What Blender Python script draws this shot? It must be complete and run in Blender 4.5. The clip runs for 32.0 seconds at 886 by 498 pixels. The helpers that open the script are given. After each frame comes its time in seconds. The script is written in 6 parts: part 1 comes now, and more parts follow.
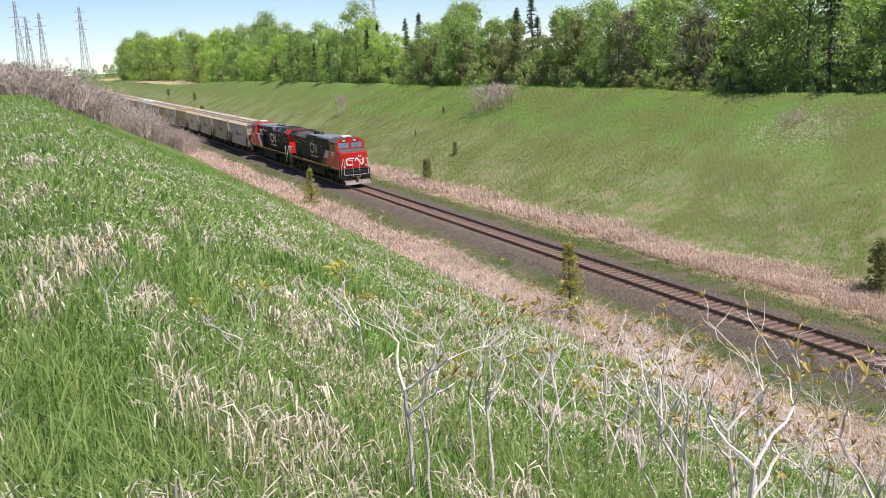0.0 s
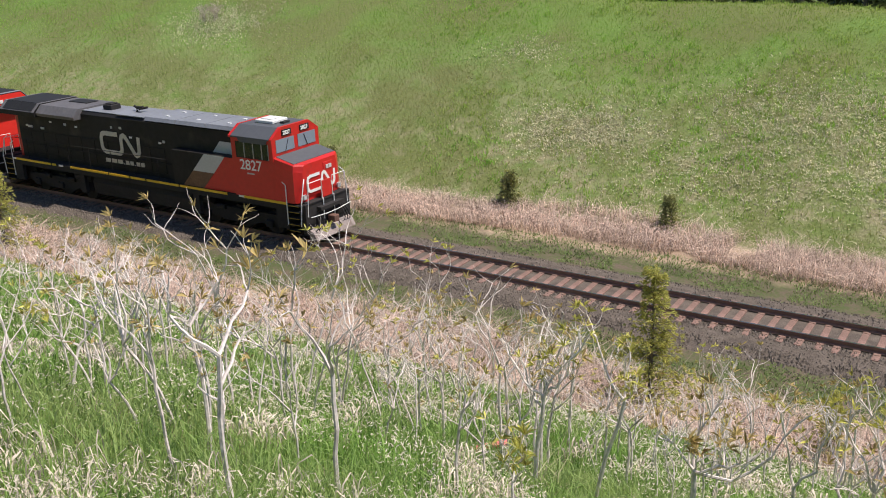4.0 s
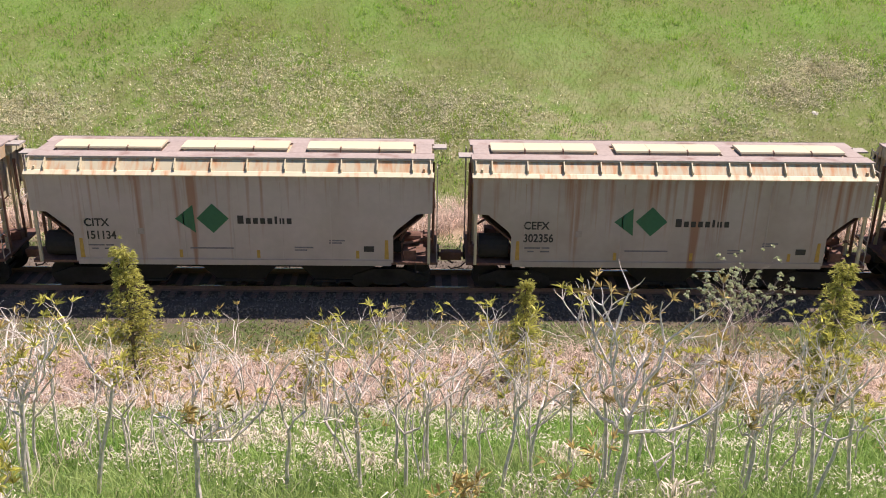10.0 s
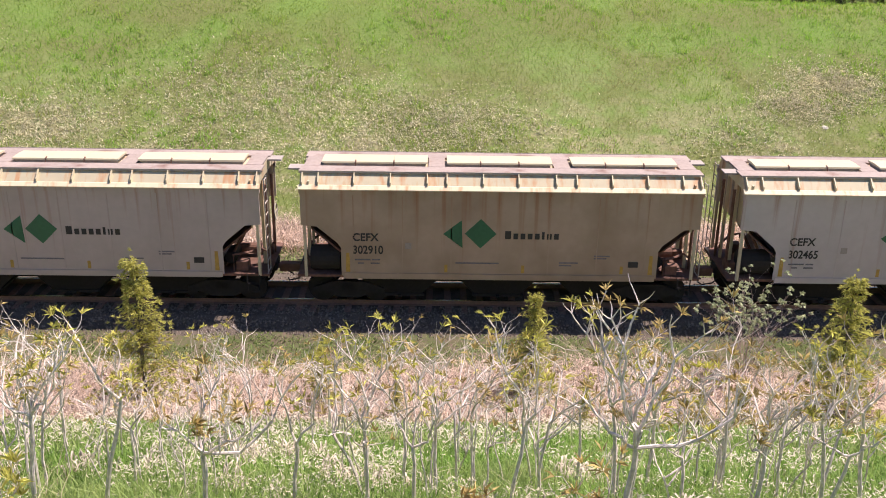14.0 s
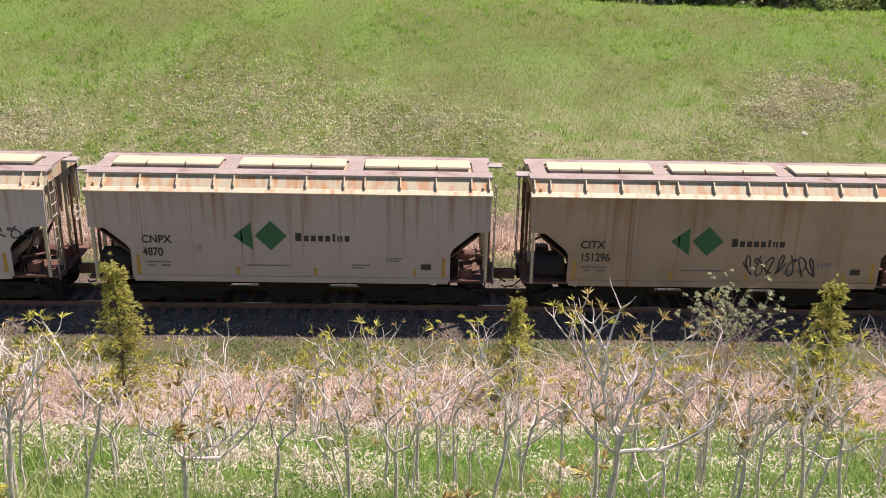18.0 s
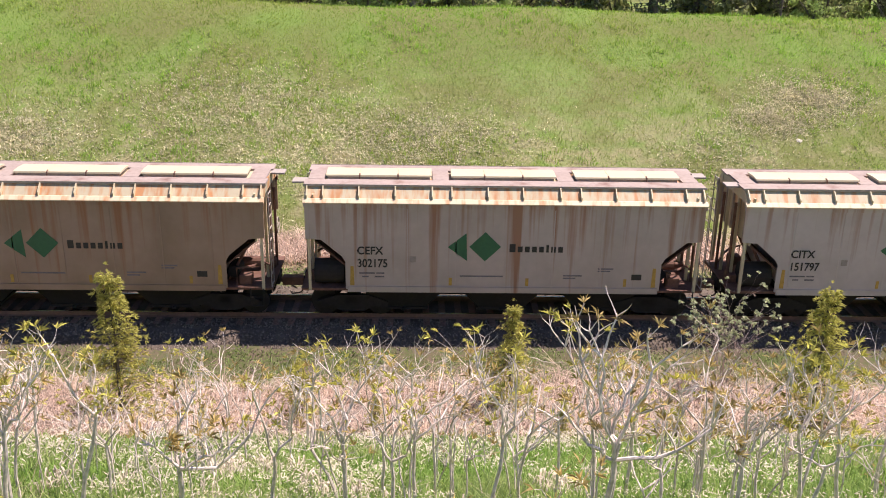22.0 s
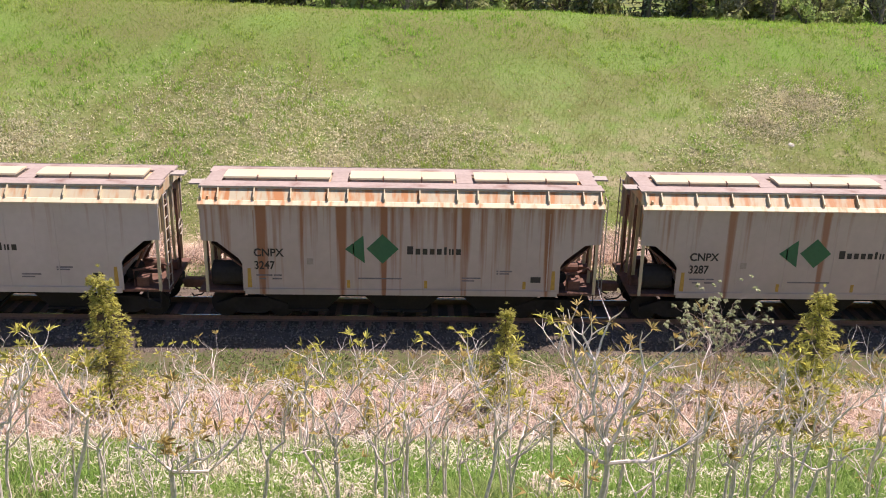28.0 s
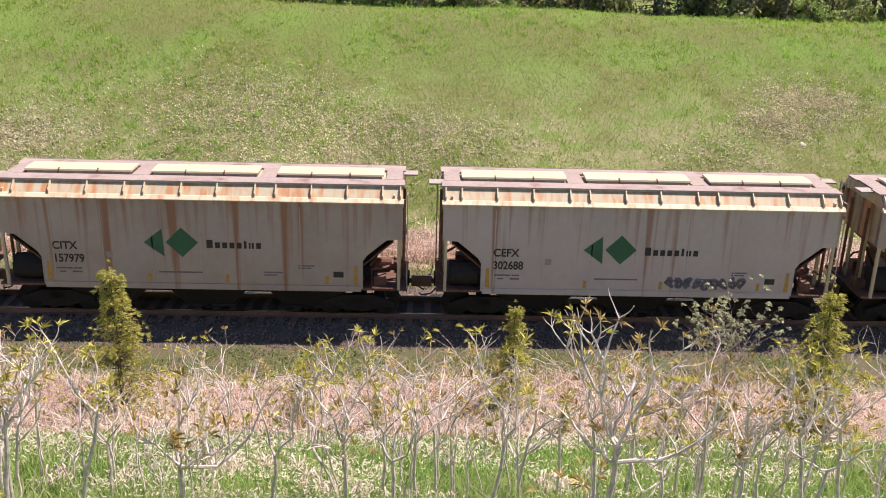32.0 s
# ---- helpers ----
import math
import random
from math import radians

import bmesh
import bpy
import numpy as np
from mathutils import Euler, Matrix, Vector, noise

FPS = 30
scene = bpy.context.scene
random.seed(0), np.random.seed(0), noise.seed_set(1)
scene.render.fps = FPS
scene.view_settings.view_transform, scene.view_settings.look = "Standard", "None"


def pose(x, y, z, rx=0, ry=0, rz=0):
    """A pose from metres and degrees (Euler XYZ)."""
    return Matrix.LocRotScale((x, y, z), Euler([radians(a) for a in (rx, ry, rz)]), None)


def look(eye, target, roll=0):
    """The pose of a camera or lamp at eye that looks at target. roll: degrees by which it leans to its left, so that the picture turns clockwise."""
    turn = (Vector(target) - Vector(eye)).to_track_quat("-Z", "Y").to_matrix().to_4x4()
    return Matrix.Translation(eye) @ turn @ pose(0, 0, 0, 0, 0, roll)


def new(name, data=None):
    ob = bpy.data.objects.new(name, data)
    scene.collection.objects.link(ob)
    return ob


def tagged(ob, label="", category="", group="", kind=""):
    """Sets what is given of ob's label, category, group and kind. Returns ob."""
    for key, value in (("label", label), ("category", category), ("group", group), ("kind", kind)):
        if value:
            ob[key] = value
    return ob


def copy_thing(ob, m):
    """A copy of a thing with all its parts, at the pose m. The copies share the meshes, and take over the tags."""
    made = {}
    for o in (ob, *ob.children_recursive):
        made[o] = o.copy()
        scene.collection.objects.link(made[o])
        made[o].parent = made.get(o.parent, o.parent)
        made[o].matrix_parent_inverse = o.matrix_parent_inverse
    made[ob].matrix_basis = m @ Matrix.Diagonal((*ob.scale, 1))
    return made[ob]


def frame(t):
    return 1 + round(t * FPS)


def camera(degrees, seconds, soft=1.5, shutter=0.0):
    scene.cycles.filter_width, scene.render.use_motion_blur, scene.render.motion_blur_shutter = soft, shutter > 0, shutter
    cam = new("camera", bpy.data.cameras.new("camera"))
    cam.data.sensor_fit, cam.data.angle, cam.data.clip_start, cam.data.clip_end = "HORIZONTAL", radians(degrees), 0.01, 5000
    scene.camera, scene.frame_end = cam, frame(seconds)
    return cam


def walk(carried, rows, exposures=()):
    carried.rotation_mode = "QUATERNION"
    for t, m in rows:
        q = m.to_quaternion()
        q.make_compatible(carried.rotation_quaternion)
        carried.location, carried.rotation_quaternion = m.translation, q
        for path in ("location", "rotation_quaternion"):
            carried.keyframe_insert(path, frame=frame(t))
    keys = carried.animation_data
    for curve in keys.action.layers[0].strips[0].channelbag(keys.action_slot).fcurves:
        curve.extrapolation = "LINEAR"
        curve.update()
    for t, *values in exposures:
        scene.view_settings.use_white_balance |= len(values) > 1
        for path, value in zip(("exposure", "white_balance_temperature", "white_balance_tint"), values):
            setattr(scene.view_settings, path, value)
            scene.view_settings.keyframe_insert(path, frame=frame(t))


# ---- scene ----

# The line of the track is the x axis, rail tops are at z = 0; the camera stands on the near bank and only turns.
cam = camera(50.58, 32.0, soft=1.0)
EYE = (0.0, -29.31, 12.62)
# seconds, turn to the left from the straight look across the track, tilt up, roll (degrees)
VIEWS = [
    (0, 66.84, -11.80, -3.12), (0.5, 65.84, -12.50, -2.72), (1, 64.61, -13.15, -3.17), (1.5, 61.36, -13.94, -3.76), (2, 54.72, -14.73, -3.14),
    (2.5, 50.79, -15.59, -2.53), (3, 45.36, -17.20, -2.42), (3.5, 38.36, -18.67, -1.93), (4, 32.95, -19.39, -1.91), (4.5, 28.22, -20.08, -2.07),
    (6.5, -3.98, -22.11, 2.42), (7, -3.04, -22.53, 1.26), (7.5, -1.80, -22.37, 0.76), (8, -0.67, -22.07, 0.61), (8.5, -0.70, -21.76, 0.64),
    (9, -0.71, -21.63, 1.04), (9.5, -0.60, -21.50, 1.12), (10, -0.89, -21.52, 0.76), (10.5, -0.50, -21.54, 0.79), (11, -0.17, -21.38, 0.70),
    (11.5, -0.03, -21.25, 0.97), (12, 0.32, -21.08, 0.59), (12.5, 0.35, -20.89, 0.55), (13, 0.28, -20.73, 0.50), (13.5, 0.07, -20.71, 0.54),
    (14, -0.30, -20.72, 0.75), (14.5, -0.53, -20.77, 0.83), (16.5, -0.90, -20.75, 0.81), (17, -1.22, -20.70, 0.83), (17.5, -1.39, -20.60, 1.25),
    (18, -1.44, -20.43, 1.25), (18.5, -1.26, -20.35, 0.82), (19, -1.20, -20.39, 0.50), (19.5, -1.35, -20.47, 0.34), (20, -1.40, -20.32, 1.16),
    (20.5, -1.25, -19.99, 0.72), (21, -1.54, -19.83, 0.64), (21.5, -1.66, -19.94, 0.96), (22, -1.70, -19.91, 1.09), (22.5, -1.69, -19.74, 1.63),
    (23, -1.51, -19.63, 1.57), (23.5, -1.60, -19.46, 1.38), (24, -1.84, -19.30, 1.17), (24.5, -2.03, -19.26, 1.27), (25, -2.25, -19.26, 1.63),
    (25.5, -2.33, -19.25, 1.90), (27.5, -2.15, -19.56, 1.27), (28, -2.13, -19.71, 1.35), (28.5, -1.92, -19.84, 1.05), (29, -2.06, -19.90, 1.05),
    (29.5, -1.96, -20.02, 1.32), (30, -2.19, -20.08, 1.31), (30.5, -2.10, -19.95, 1.20), (31, -1.87, -19.79, 1.50), (31.5, -1.60, -19.76, 1.46),
    (32, -1.53, -19.88, 1.53),
]


def aim(turn, tilt, roll):
    return Matrix.Translation(EYE) @ Matrix.Rotation(radians(turn), 4, "Z") @ pose(0, 0, 0, 90 + tilt) @ pose(0, 0, 0, 0, 0, roll)


walk(cam, [(t, aim(a, b, c)) for t, a, b, c in VIEWS], exposures=[(0, 0.29, 6500, 13), (4.5, 0.28, 6600, 15), (6.5, 0.90, 6800, 18), (8, 0.84, 6900, 20), (9.5, 0.62, 6900, 21), (11, 0.65, 6900, 22), (13, 0.75, 6900, 22), (14.5, 0.72, 6900, 24), (17, 0.55, 6900, 24), (19, 0.68, 7000, 25), (22, 0.75, 7000, 26), (24, 0.58, 7000, 26), (25, 0.72, 7000, 26), (28, 0.72, 7000, 26), (30, 0.55, 7000, 26), (32, 0.68, 7000, 26)])

# ---- light: high sun from beyond the track and ahead of the train ----
SUN = Vector((0.45, 0.19, 1.0)).normalized()
world = bpy.data.worlds.new("sky")
scene.world = world
world.use_nodes = True
wn, wl = world.node_tree.nodes, world.node_tree.links
sky = wn.new("ShaderNodeTexSky")
sky.sky_type, sky.sun_disc = "NISHITA", False
sky.sun_elevation = math.asin(SUN.z)
sky.sun_rotation = math.atan2(SUN.x, SUN.y)
sky.air_density, sky.dust_density, sky.ozone_density, sky.altitude = 1.0, 0.0, 3.0, 2500
wl.new(sky.outputs["Color"], wn["Background"].inputs["Color"])
wn["Background"].inputs["Strength"].default_value = 0.105
sun = new("sun", bpy.data.lights.new("sun", "SUN"))
sun.data.energy, sun.data.angle, sun.data.color = 5.0, radians(0.5), (1.0, 0.95, 0.86)
sun.matrix_world = look((0, 0, 60), Vector((0, 0, 60)) - SUN)
scene.view_settings.exposure = 0.0

# ---- materials ----


def mat(name, colour, rough=0.8, metal=0.0, vary=0.25, scale=3.0, bump=0.0, bump_scale=40.0, islands=0.0, dirt=None, dirt_amount=0.0, spec=0.5):
    """A surface with broad and fine variation; islands: how much each loose piece differs."""
    m = bpy.data.materials.new(name)
    m.use_nodes = True
    n, l = m.node_tree.nodes, m.node_tree.links
    b = n["Principled BSDF"]
    b.inputs["Roughness"].default_value, b.inputs["Metallic"].default_value = rough, metal
    b.inputs["Specular IOR Level"].default_value = spec
    tc = n.new("ShaderNodeTexCoord")
    out = tc.outputs["Object"]
    big, fine = n.new("ShaderNodeTexNoise"), n.new("ShaderNodeTexNoise")
    big.inputs["Scale"].default_value, fine.inputs["Scale"].default_value = scale * 0.3, scale * 4
    big.inputs["Detail"].default_value, fine.inputs["Detail"].default_value = 4, 5
    for k in (big, fine):
        l.new(out, k.inputs["Vector"])
    add = n.new("ShaderNodeMath")
    add.operation = "ADD"
    l.new(big.outputs["Fac"], add.inputs[0])
    l.new(fine.outputs["Fac"], add.inputs[1])
    ran = n.new("ShaderNodeMapRange")
    ran.inputs["From Min"].default_value, ran.inputs["From Max"].default_value = 0.6, 1.4
    ran.inputs["To Min"].default_value, ran.inputs["To Max"].default_value = 1 - vary, 1 + vary
    l.new(add.outputs[0], ran.inputs["Value"])
    value = ran.outputs["Result"]
    if islands:
        geo = n.new("ShaderNodeNewGeometry")
        ir = n.new("ShaderNodeMapRange")
        ir.inputs["To Min"].default_value, ir.inputs["To Max"].default_value = 1 - islands, 1 + islands
        l.new(geo.outputs["Random Per Island"], ir.inputs["Value"])
        mul = n.new("ShaderNodeMath")
        mul.operation = "MULTIPLY"
        l.new(value, mul.inputs[0])
        l.new(ir.outputs["Result"], mul.inputs[1])
        value = mul.outputs[0]
    scl = n.new("ShaderNodeVectorMath")
    scl.operation = "SCALE"
    scl.inputs[0].default_value = colour
    l.new(value, scl.inputs["Scale"])
    col = scl.outputs["Vector"]
    if dirt:
        dn = n.new("ShaderNodeTexNoise")
        dn.inputs["Scale"].default_value, dn.inputs["Detail"].default_value = scale * 0.8, 8
        l.new(out, dn.inputs["Vector"])
        dr = n.new("ShaderNodeMapRange")
        dr.inputs["From Min"].default_value, dr.inputs["From Max"].default_value = 0.62 - 0.3 * dirt_amount, 0.75
        l.new(dn.outputs["Fac"], dr.inputs["Value"])
        mx = n.new("ShaderNodeMix")
        mx.data_type = "RGBA"
        l.new(dr.outputs["Result"], mx.inputs["Factor"])
        l.new(col, mx.inputs[6])
        mx.inputs[7].default_value = (*dirt, 1)
        col = mx.outputs[2]
    l.new(col, b.inputs["Base Color"])
    if bump:
        bn = n.new("ShaderNodeTexNoise")
        bn.inputs["Scale"].default_value, bn.inputs["Detail"].default_value = bump_scale, 6
        l.new(out, bn.inputs["Vector"])
        bp = n.new("ShaderNodeBump")
        bp.inputs["Strength"].default_value, bp.inputs["Distance"].default_value = bump, 0.03
        l.new(bn.outputs["Fac"], bp.inputs["Height"])
        l.new(bp.outputs["Normal"], b.inputs["Normal"])
    return m


def leaf_mat(name, colour, vary=0.3, islands=0.4, through_light=0.35, rough=0.6, other=None, spread=0.25):
    """Thin leaves and blades, which let some light through."""
    m = mat(name, colour, rough, vary=vary, scale=0.6, islands=islands, spec=0.3)
    n, l = m.node_tree.nodes, m.node_tree.links
    b = n["Principled BSDF"]
    tr = n.new("ShaderNodeBsdfTranslucent")
    mix = n.new("ShaderNodeMixShader")
    mix.inputs["Fac"].default_value = through_light
    src = b.inputs["Base Color"].links[0].from_socket
    if other:
        geo = n.new("ShaderNodeNewGeometry")
        wide = n.new("ShaderNodeTexNoise")
        wide.inputs["Scale"].default_value, wide.inputs["Detail"].default_value = spread, 5
        l.new(geo.outputs["Position"], wide.inputs["Vector"])
        ad = n.new("ShaderNodeMath")
        ad.operation = "MULTIPLY_ADD"
        ad.inputs[1].default_value = 0.3
        l.new(geo.outputs["Random Per Island"], ad.inputs[0])
        l.new(wide.outputs["Fac"], ad.inputs[2])
        cut = n.new("ShaderNodeMapRange")
        cut.inputs["From Min"].default_value, cut.inputs["From Max"].default_value = 0.50, 0.80
        l.new(ad.outputs[0], cut.inputs["Value"])
        mx = n.new("ShaderNodeMix")
        mx.data_type = "RGBA"
        l.new(cut.outputs["Result"], mx.inputs["Factor"])
        l.new(src, mx.inputs[6])
        mx.inputs[7].default_value = (*other, 1)
        src = mx.outputs[2]
        l.new(src, b.inputs["Base Color"])
    l.new(src, tr.inputs["Color"])
    l.new(b.outputs["BSDF"], mix.inputs[1])
    l.new(tr.outputs["BSDF"], mix.inputs[2])
    l.new(mix.outputs["Shader"], n["Material Output"].inputs["Surface"])
    return m


def ground_mat():
    """Soil, worn grass and dry straw in bands along the cutting, with ragged edges and patches."""
    m = bpy.data.materials.new("cutting_ground")
    m.use_nodes = True
    n, l = m.node_tree.nodes, m.node_tree.links
    b = n["Principled BSDF"]
    b.inputs["Roughness"].default_value = 0.95
    b.inputs["Specular IOR Level"].default_value = 0.1
    geo = n.new("ShaderNodeNewGeometry")
    sep = n.new("ShaderNodeSeparateXYZ")
    l.new(geo.outputs["Position"], sep.inputs[0])

    def noise_of(scale, detail=6, distort=0.0):
        k = n.new("ShaderNodeTexNoise")
        k.inputs["Scale"].default_value, k.inputs["Detail"].default_value, k.inputs["Distortion"].default_value = scale, detail, distort
        l.new(geo.outputs["Position"], k.inputs["Vector"])
        return k.outputs["Fac"]

    def math_of(op, a, c):
        k = n.new("ShaderNodeMath")
        k.operation = op
        for i, v in enumerate((a, c)):
            if isinstance(v, (int, float)):
                k.inputs[i].default_value = v
            else:
                l.new(v, k.inputs[i])
        return k.outputs[0]

    def band(value, lo, hi):
        k = n.new("ShaderNodeMapRange")
        k.inputs["From Min"].default_value, k.inputs["From Max"].default_value = lo, hi
        l.new(value, k.inputs["Value"])
        return k.outputs["Result"]

    def mixed(fac, a, c):
        k = n.new("ShaderNodeMix")
        k.data_type = "RGBA"
        l.new(fac, k.inputs["Factor"])
        for i, v in ((6, a), (7, c)):
            if isinstance(v, tuple):
                k.inputs[i].default_value = (*v, 1)
            else:
                l.new(v, k.inputs[i])
        return k.outputs[2]

    fine, mid, broad = noise_of(9, 8), noise_of(1.3, 6), noise_of(0.22, 5, 0.5)
    grass = mixed(band(fine, 0.3, 0.7), (0.095, 0.115, 0.037), (0.185, 0.205, 0.078))
    lush = mixed(band(fine, 0.3, 0.7), (0.09, 0.155, 0.034), (0.17, 0.255, 0.066))
    grass = mixed(band(broad, 0.42, 0.62), grass, lush)
    straw = mixed(band(fine, 0.3, 0.7), (0.17, 0.155, 0.085), (0.34, 0.31, 0.19))
    worn = mixed(band(math_of("ADD", math_of("MULTIPLY", broad, 0.5), math_of("MULTIPLY", mid, 0.5)), 0.46, 0.60), grass, straw)
    edge = math_of("ADD", sep.outputs["Y"], math_of("MULTIPLY", math_of("SUBTRACT", mid, 0.5), 2.4))
    far_low = math_of("SUBTRACT", 1.0, band(edge, 12.0, 22.0))
    near_side = band(edge, -8.5, -7.0)
    upper = mixed(math_of("MULTIPLY", far_low, near_side), grass, worn)
    tan = mixed(band(fine, 0.25, 0.75), (0.24, 0.17, 0.115), (0.52, 0.40, 0.29))
    verge = mixed(band(math_of("ADD", math_of("MULTIPLY", fine, 0.5), math_of("MULTIPLY", mid, 0.5)), 0.4, 0.6), (0.14, 0.105, 0.082), (0.075, 0.10, 0.035))
    away = math_of("ABSOLUTE", edge, 0.0)
    col = mixed(band(away, 4.3, 5.2), verge, tan)
    slope_near = math_of("SUBTRACT", 1.0, band(edge, -10.2, -9.2))
    slope_far = band(edge, 7.3, 8.3)
    col = mixed(math_of("MAXIMUM", slope_near, slope_far), col, upper)
    l.new(col, b.inputs["Base Color"])
    bp = n.new("ShaderNodeBump")
    bp.inputs["Strength"].default_value, bp.inputs["Distance"].default_value = 0.22, 0.06
    l.new(noise_of(14, 10), bp.inputs["Height"])
    l.new(bp.outputs["Normal"], b.inputs["Normal"])
    return m


def car_paint(name, colour, rust=0.3, dull=0.15, streak=(0.16, 0.055, 0.02), seed=0.0, runs=()):
    """Painted car side: panels faded unevenly, rust running down in streaks from the roof line."""
    m = mat(name, colour, 0.55, vary=0.08, scale=1.0, spec=0.35)
    n, l = m.node_tree.nodes, m.node_tree.links
    b = n["Principled BSDF"]
    src = b.inputs["Base Color"].links[0].from_socket
    tc = n.new("ShaderNodeTexCoord")
    mp = n.new("ShaderNodeMapping")
    mp.inputs["Scale"].default_value = (3.1, 1.0, 0.10)
    mp.inputs["Location"].default_value = (seed * 7.3, seed * 3.1, seed)
    l.new(tc.outputs["Object"], mp.inputs["Vector"])
    ns = n.new("ShaderNodeTexNoise")
    ns.inputs["Scale"].default_value, ns.inputs["Detail"].default_value = 1.6, 5
    l.new(mp.outputs["Vector"], ns.inputs["Vector"])
    sep = n.new("ShaderNodeSeparateXYZ")
    l.new(tc.outputs["Object"], sep.inputs[0])
    high = n.new("ShaderNodeMapRange")
    high.inputs["From Min"].default_value, high.inputs["From Max"].default_value = 1.0, 4.4
    high.inputs["To Min"].default_value, high.inputs["To Max"].default_value = -0.10, 0.13
    l.new(sep.outputs["Z"], high.inputs["Value"])
    add = n.new("ShaderNodeMath")
    add.operation = "ADD"
    l.new(ns.outputs["Fac"], add.inputs[0])
    l.new(high.outputs["Result"], add.inputs[1])
    total = add.outputs[0]
    for x, w in runs:
        # one broad run of rust at its own place along the car
        off, size, near, more = n.new("ShaderNodeMath"), n.new("ShaderNodeMath"), n.new("ShaderNodeMapRange"), n.new("ShaderNodeMath")
        off.operation, size.operation, more.operation = "SUBTRACT", "ABSOLUTE", "ADD"
        off.inputs[1].default_value = x
        l.new(sep.outputs["X"], off.inputs[0])
        l.new(off.outputs[0], size.inputs[0])
        near.inputs["From Max"].default_value, near.inputs["To Min"].default_value, near.inputs["To Max"].default_value = w, 0.36, 0.0
        l.new(size.outputs[0], near.inputs["Value"])
        l.new(total, more.inputs[0])
        l.new(near.outputs["Result"], more.inputs[1])
        total = more.outputs[0]
    cut = n.new("ShaderNodeMapRange")
    lo = 0.67 - 0.16 * rust
    cut.inputs["From Min"].default_value, cut.inputs["From Max"].default_value = lo, lo + 0.20
    cut.inputs["To Max"].default_value = 0.50 + 0.40 * min(rust, 1.0)
    l.new(total, cut.inputs["Value"])
    wide = n.new("ShaderNodeTexNoise")
    wide.inputs["Scale"].default_value, wide.inputs["Detail"].default_value = 0.55, 6
    l.new(tc.outputs["Object"], wide.inputs["Vector"])
    wr = n.new("ShaderNodeMapRange")
    wr.inputs["From Min"].default_value, wr.inputs["From Max"].default_value = 0.4, 0.7
    wr.inputs["To Max"].default_value = dull
    l.new(wide.outputs["Fac"], wr.inputs["Value"])
    m1, m2 = n.new("ShaderNodeMix"), n.new("ShaderNodeMix")
    for k in (m1, m2):
        k.data_type = "RGBA"
    l.new(wr.outputs["Result"], m1.inputs["Factor"])
    l.new(src, m1.inputs[6])
    m1.inputs[7].default_value = (0.20, 0.14, 0.085, 1)
    l.new(cut.outputs["Result"], m2.inputs["Factor"])
    l.new(m1.outputs[2], m2.inputs[6])
    m2.inputs[7].default_value = (*streak, 1)
    l.new(m2.outputs[2], b.inputs["Base Color"])
    return m


GROUND = ground_mat()
BALLAST = mat("ballast_stone", (0.118, 0.096, 0.080), 0.95, vary=0.5, scale=9, bump=1.0, bump_scale=22, spec=0.2)
STONE = mat("loose_ballast", (0.168, 0.138, 0.114), 0.9, vary=0.3, scale=5, islands=0.45)
TIE = mat("weathered_tie", (0.225, 0.135, 0.108), 0.9, vary=0.5, scale=3, bump=0.5)
RAIL = mat("rusted_rail", (0.21, 0.125, 0.097), 0.7, vary=0.3)
RAIL_TOP = mat("worn_rail_top", (0.55, 0.53, 0.5), 0.25, metal=1.0, vary=0.1)
BLACK = mat("black_loco_paint", (0.018, 0.017, 0.017), 0.6, vary=0.35, scale=1.2, spec=0.2, dirt=(0.05, 0.042, 0.035), dirt_amount=0.15)
SOOT = mat("dirty_black_steel", (0.016, 0.014, 0.014), 0.85, vary=0.5, scale=2)
# Lifted, bluish grey: the sky's reflection on the roofs is in the colour.
ROOFGREY = mat("sky_lit_grey_roof", (0.20, 0.21, 0.235), 0.45, vary=0.25, scale=1.5)
DUSTYROOF = mat("sooty_grey_roof", (0.105, 0.10, 0.104), 0.6, vary=0.3, scale=1.5)
DARKROOF = mat("dark_grey_cab_roof", (0.075, 0.08, 0.09), 0.6, vary=0.2, scale=1.5)
GRIME = mat("rusty_grime", (0.16, 0.085, 0.045), 0.85, vary=0.5, scale=3)
NOSING = mat("worn_yellow_nosing", (0.34, 0.22, 0.025), 0.7, vary=0.3)
RED = mat("red_loco_paint", (0.52, 0.018, 0.015), 0.4, vary=0.14, scale=1.2, dirt=(0.22, 0.03, 0.02), dirt_amount=0.1)
REDB = mat("fresh_red_paint", (0.72, 0.03, 0.022), 0.35, vary=0.08, scale=1.2)
PALE = mat("pale_grey_stripe", (0.50, 0.50, 0.49), 0.5, vary=0.12)
WHITE = mat("white_lettering", (0.78, 0.78, 0.76), 0.5, vary=0.08)
WORNWHITE = mat("worn_cream_lettering", (0.50, 0.47, 0.40), 0.6, vary=0.25)
YELLOW = mat("yellow_sill_tape", (0.72, 0.46, 0.02), 0.5, vary=0.2)
WHITERAIL = mat("white_handrail", (0.75, 0.75, 0.73), 0.4, vary=0.1)
GLASS = mat("dark_cab_glass", (0.012, 0.013, 0.014), 0.12, vary=0.1, spec=0.35)
# Blue-grey base colour paints a sky reflection into the front panes.
WINDSHIELD = mat("sky_tinted_windshield", (0.20, 0.24, 0.30), 0.05, vary=0.05, spec=1.0)
GRILLE = mat("radiator_mesh", (0.010, 0.010, 0.011), 0.7, vary=0.4, scale=6)
PLOW = mat("worn_plow_steel", (0.30, 0.25, 0.23), 0.7, vary=0.35, scale=3, dirt=(0.12, 0.07, 0.05), dirt_amount=0.4)
BRONZE = mat("bare_roof_white", (0.72, 0.72, 0.70), 0.5, vary=0.1)
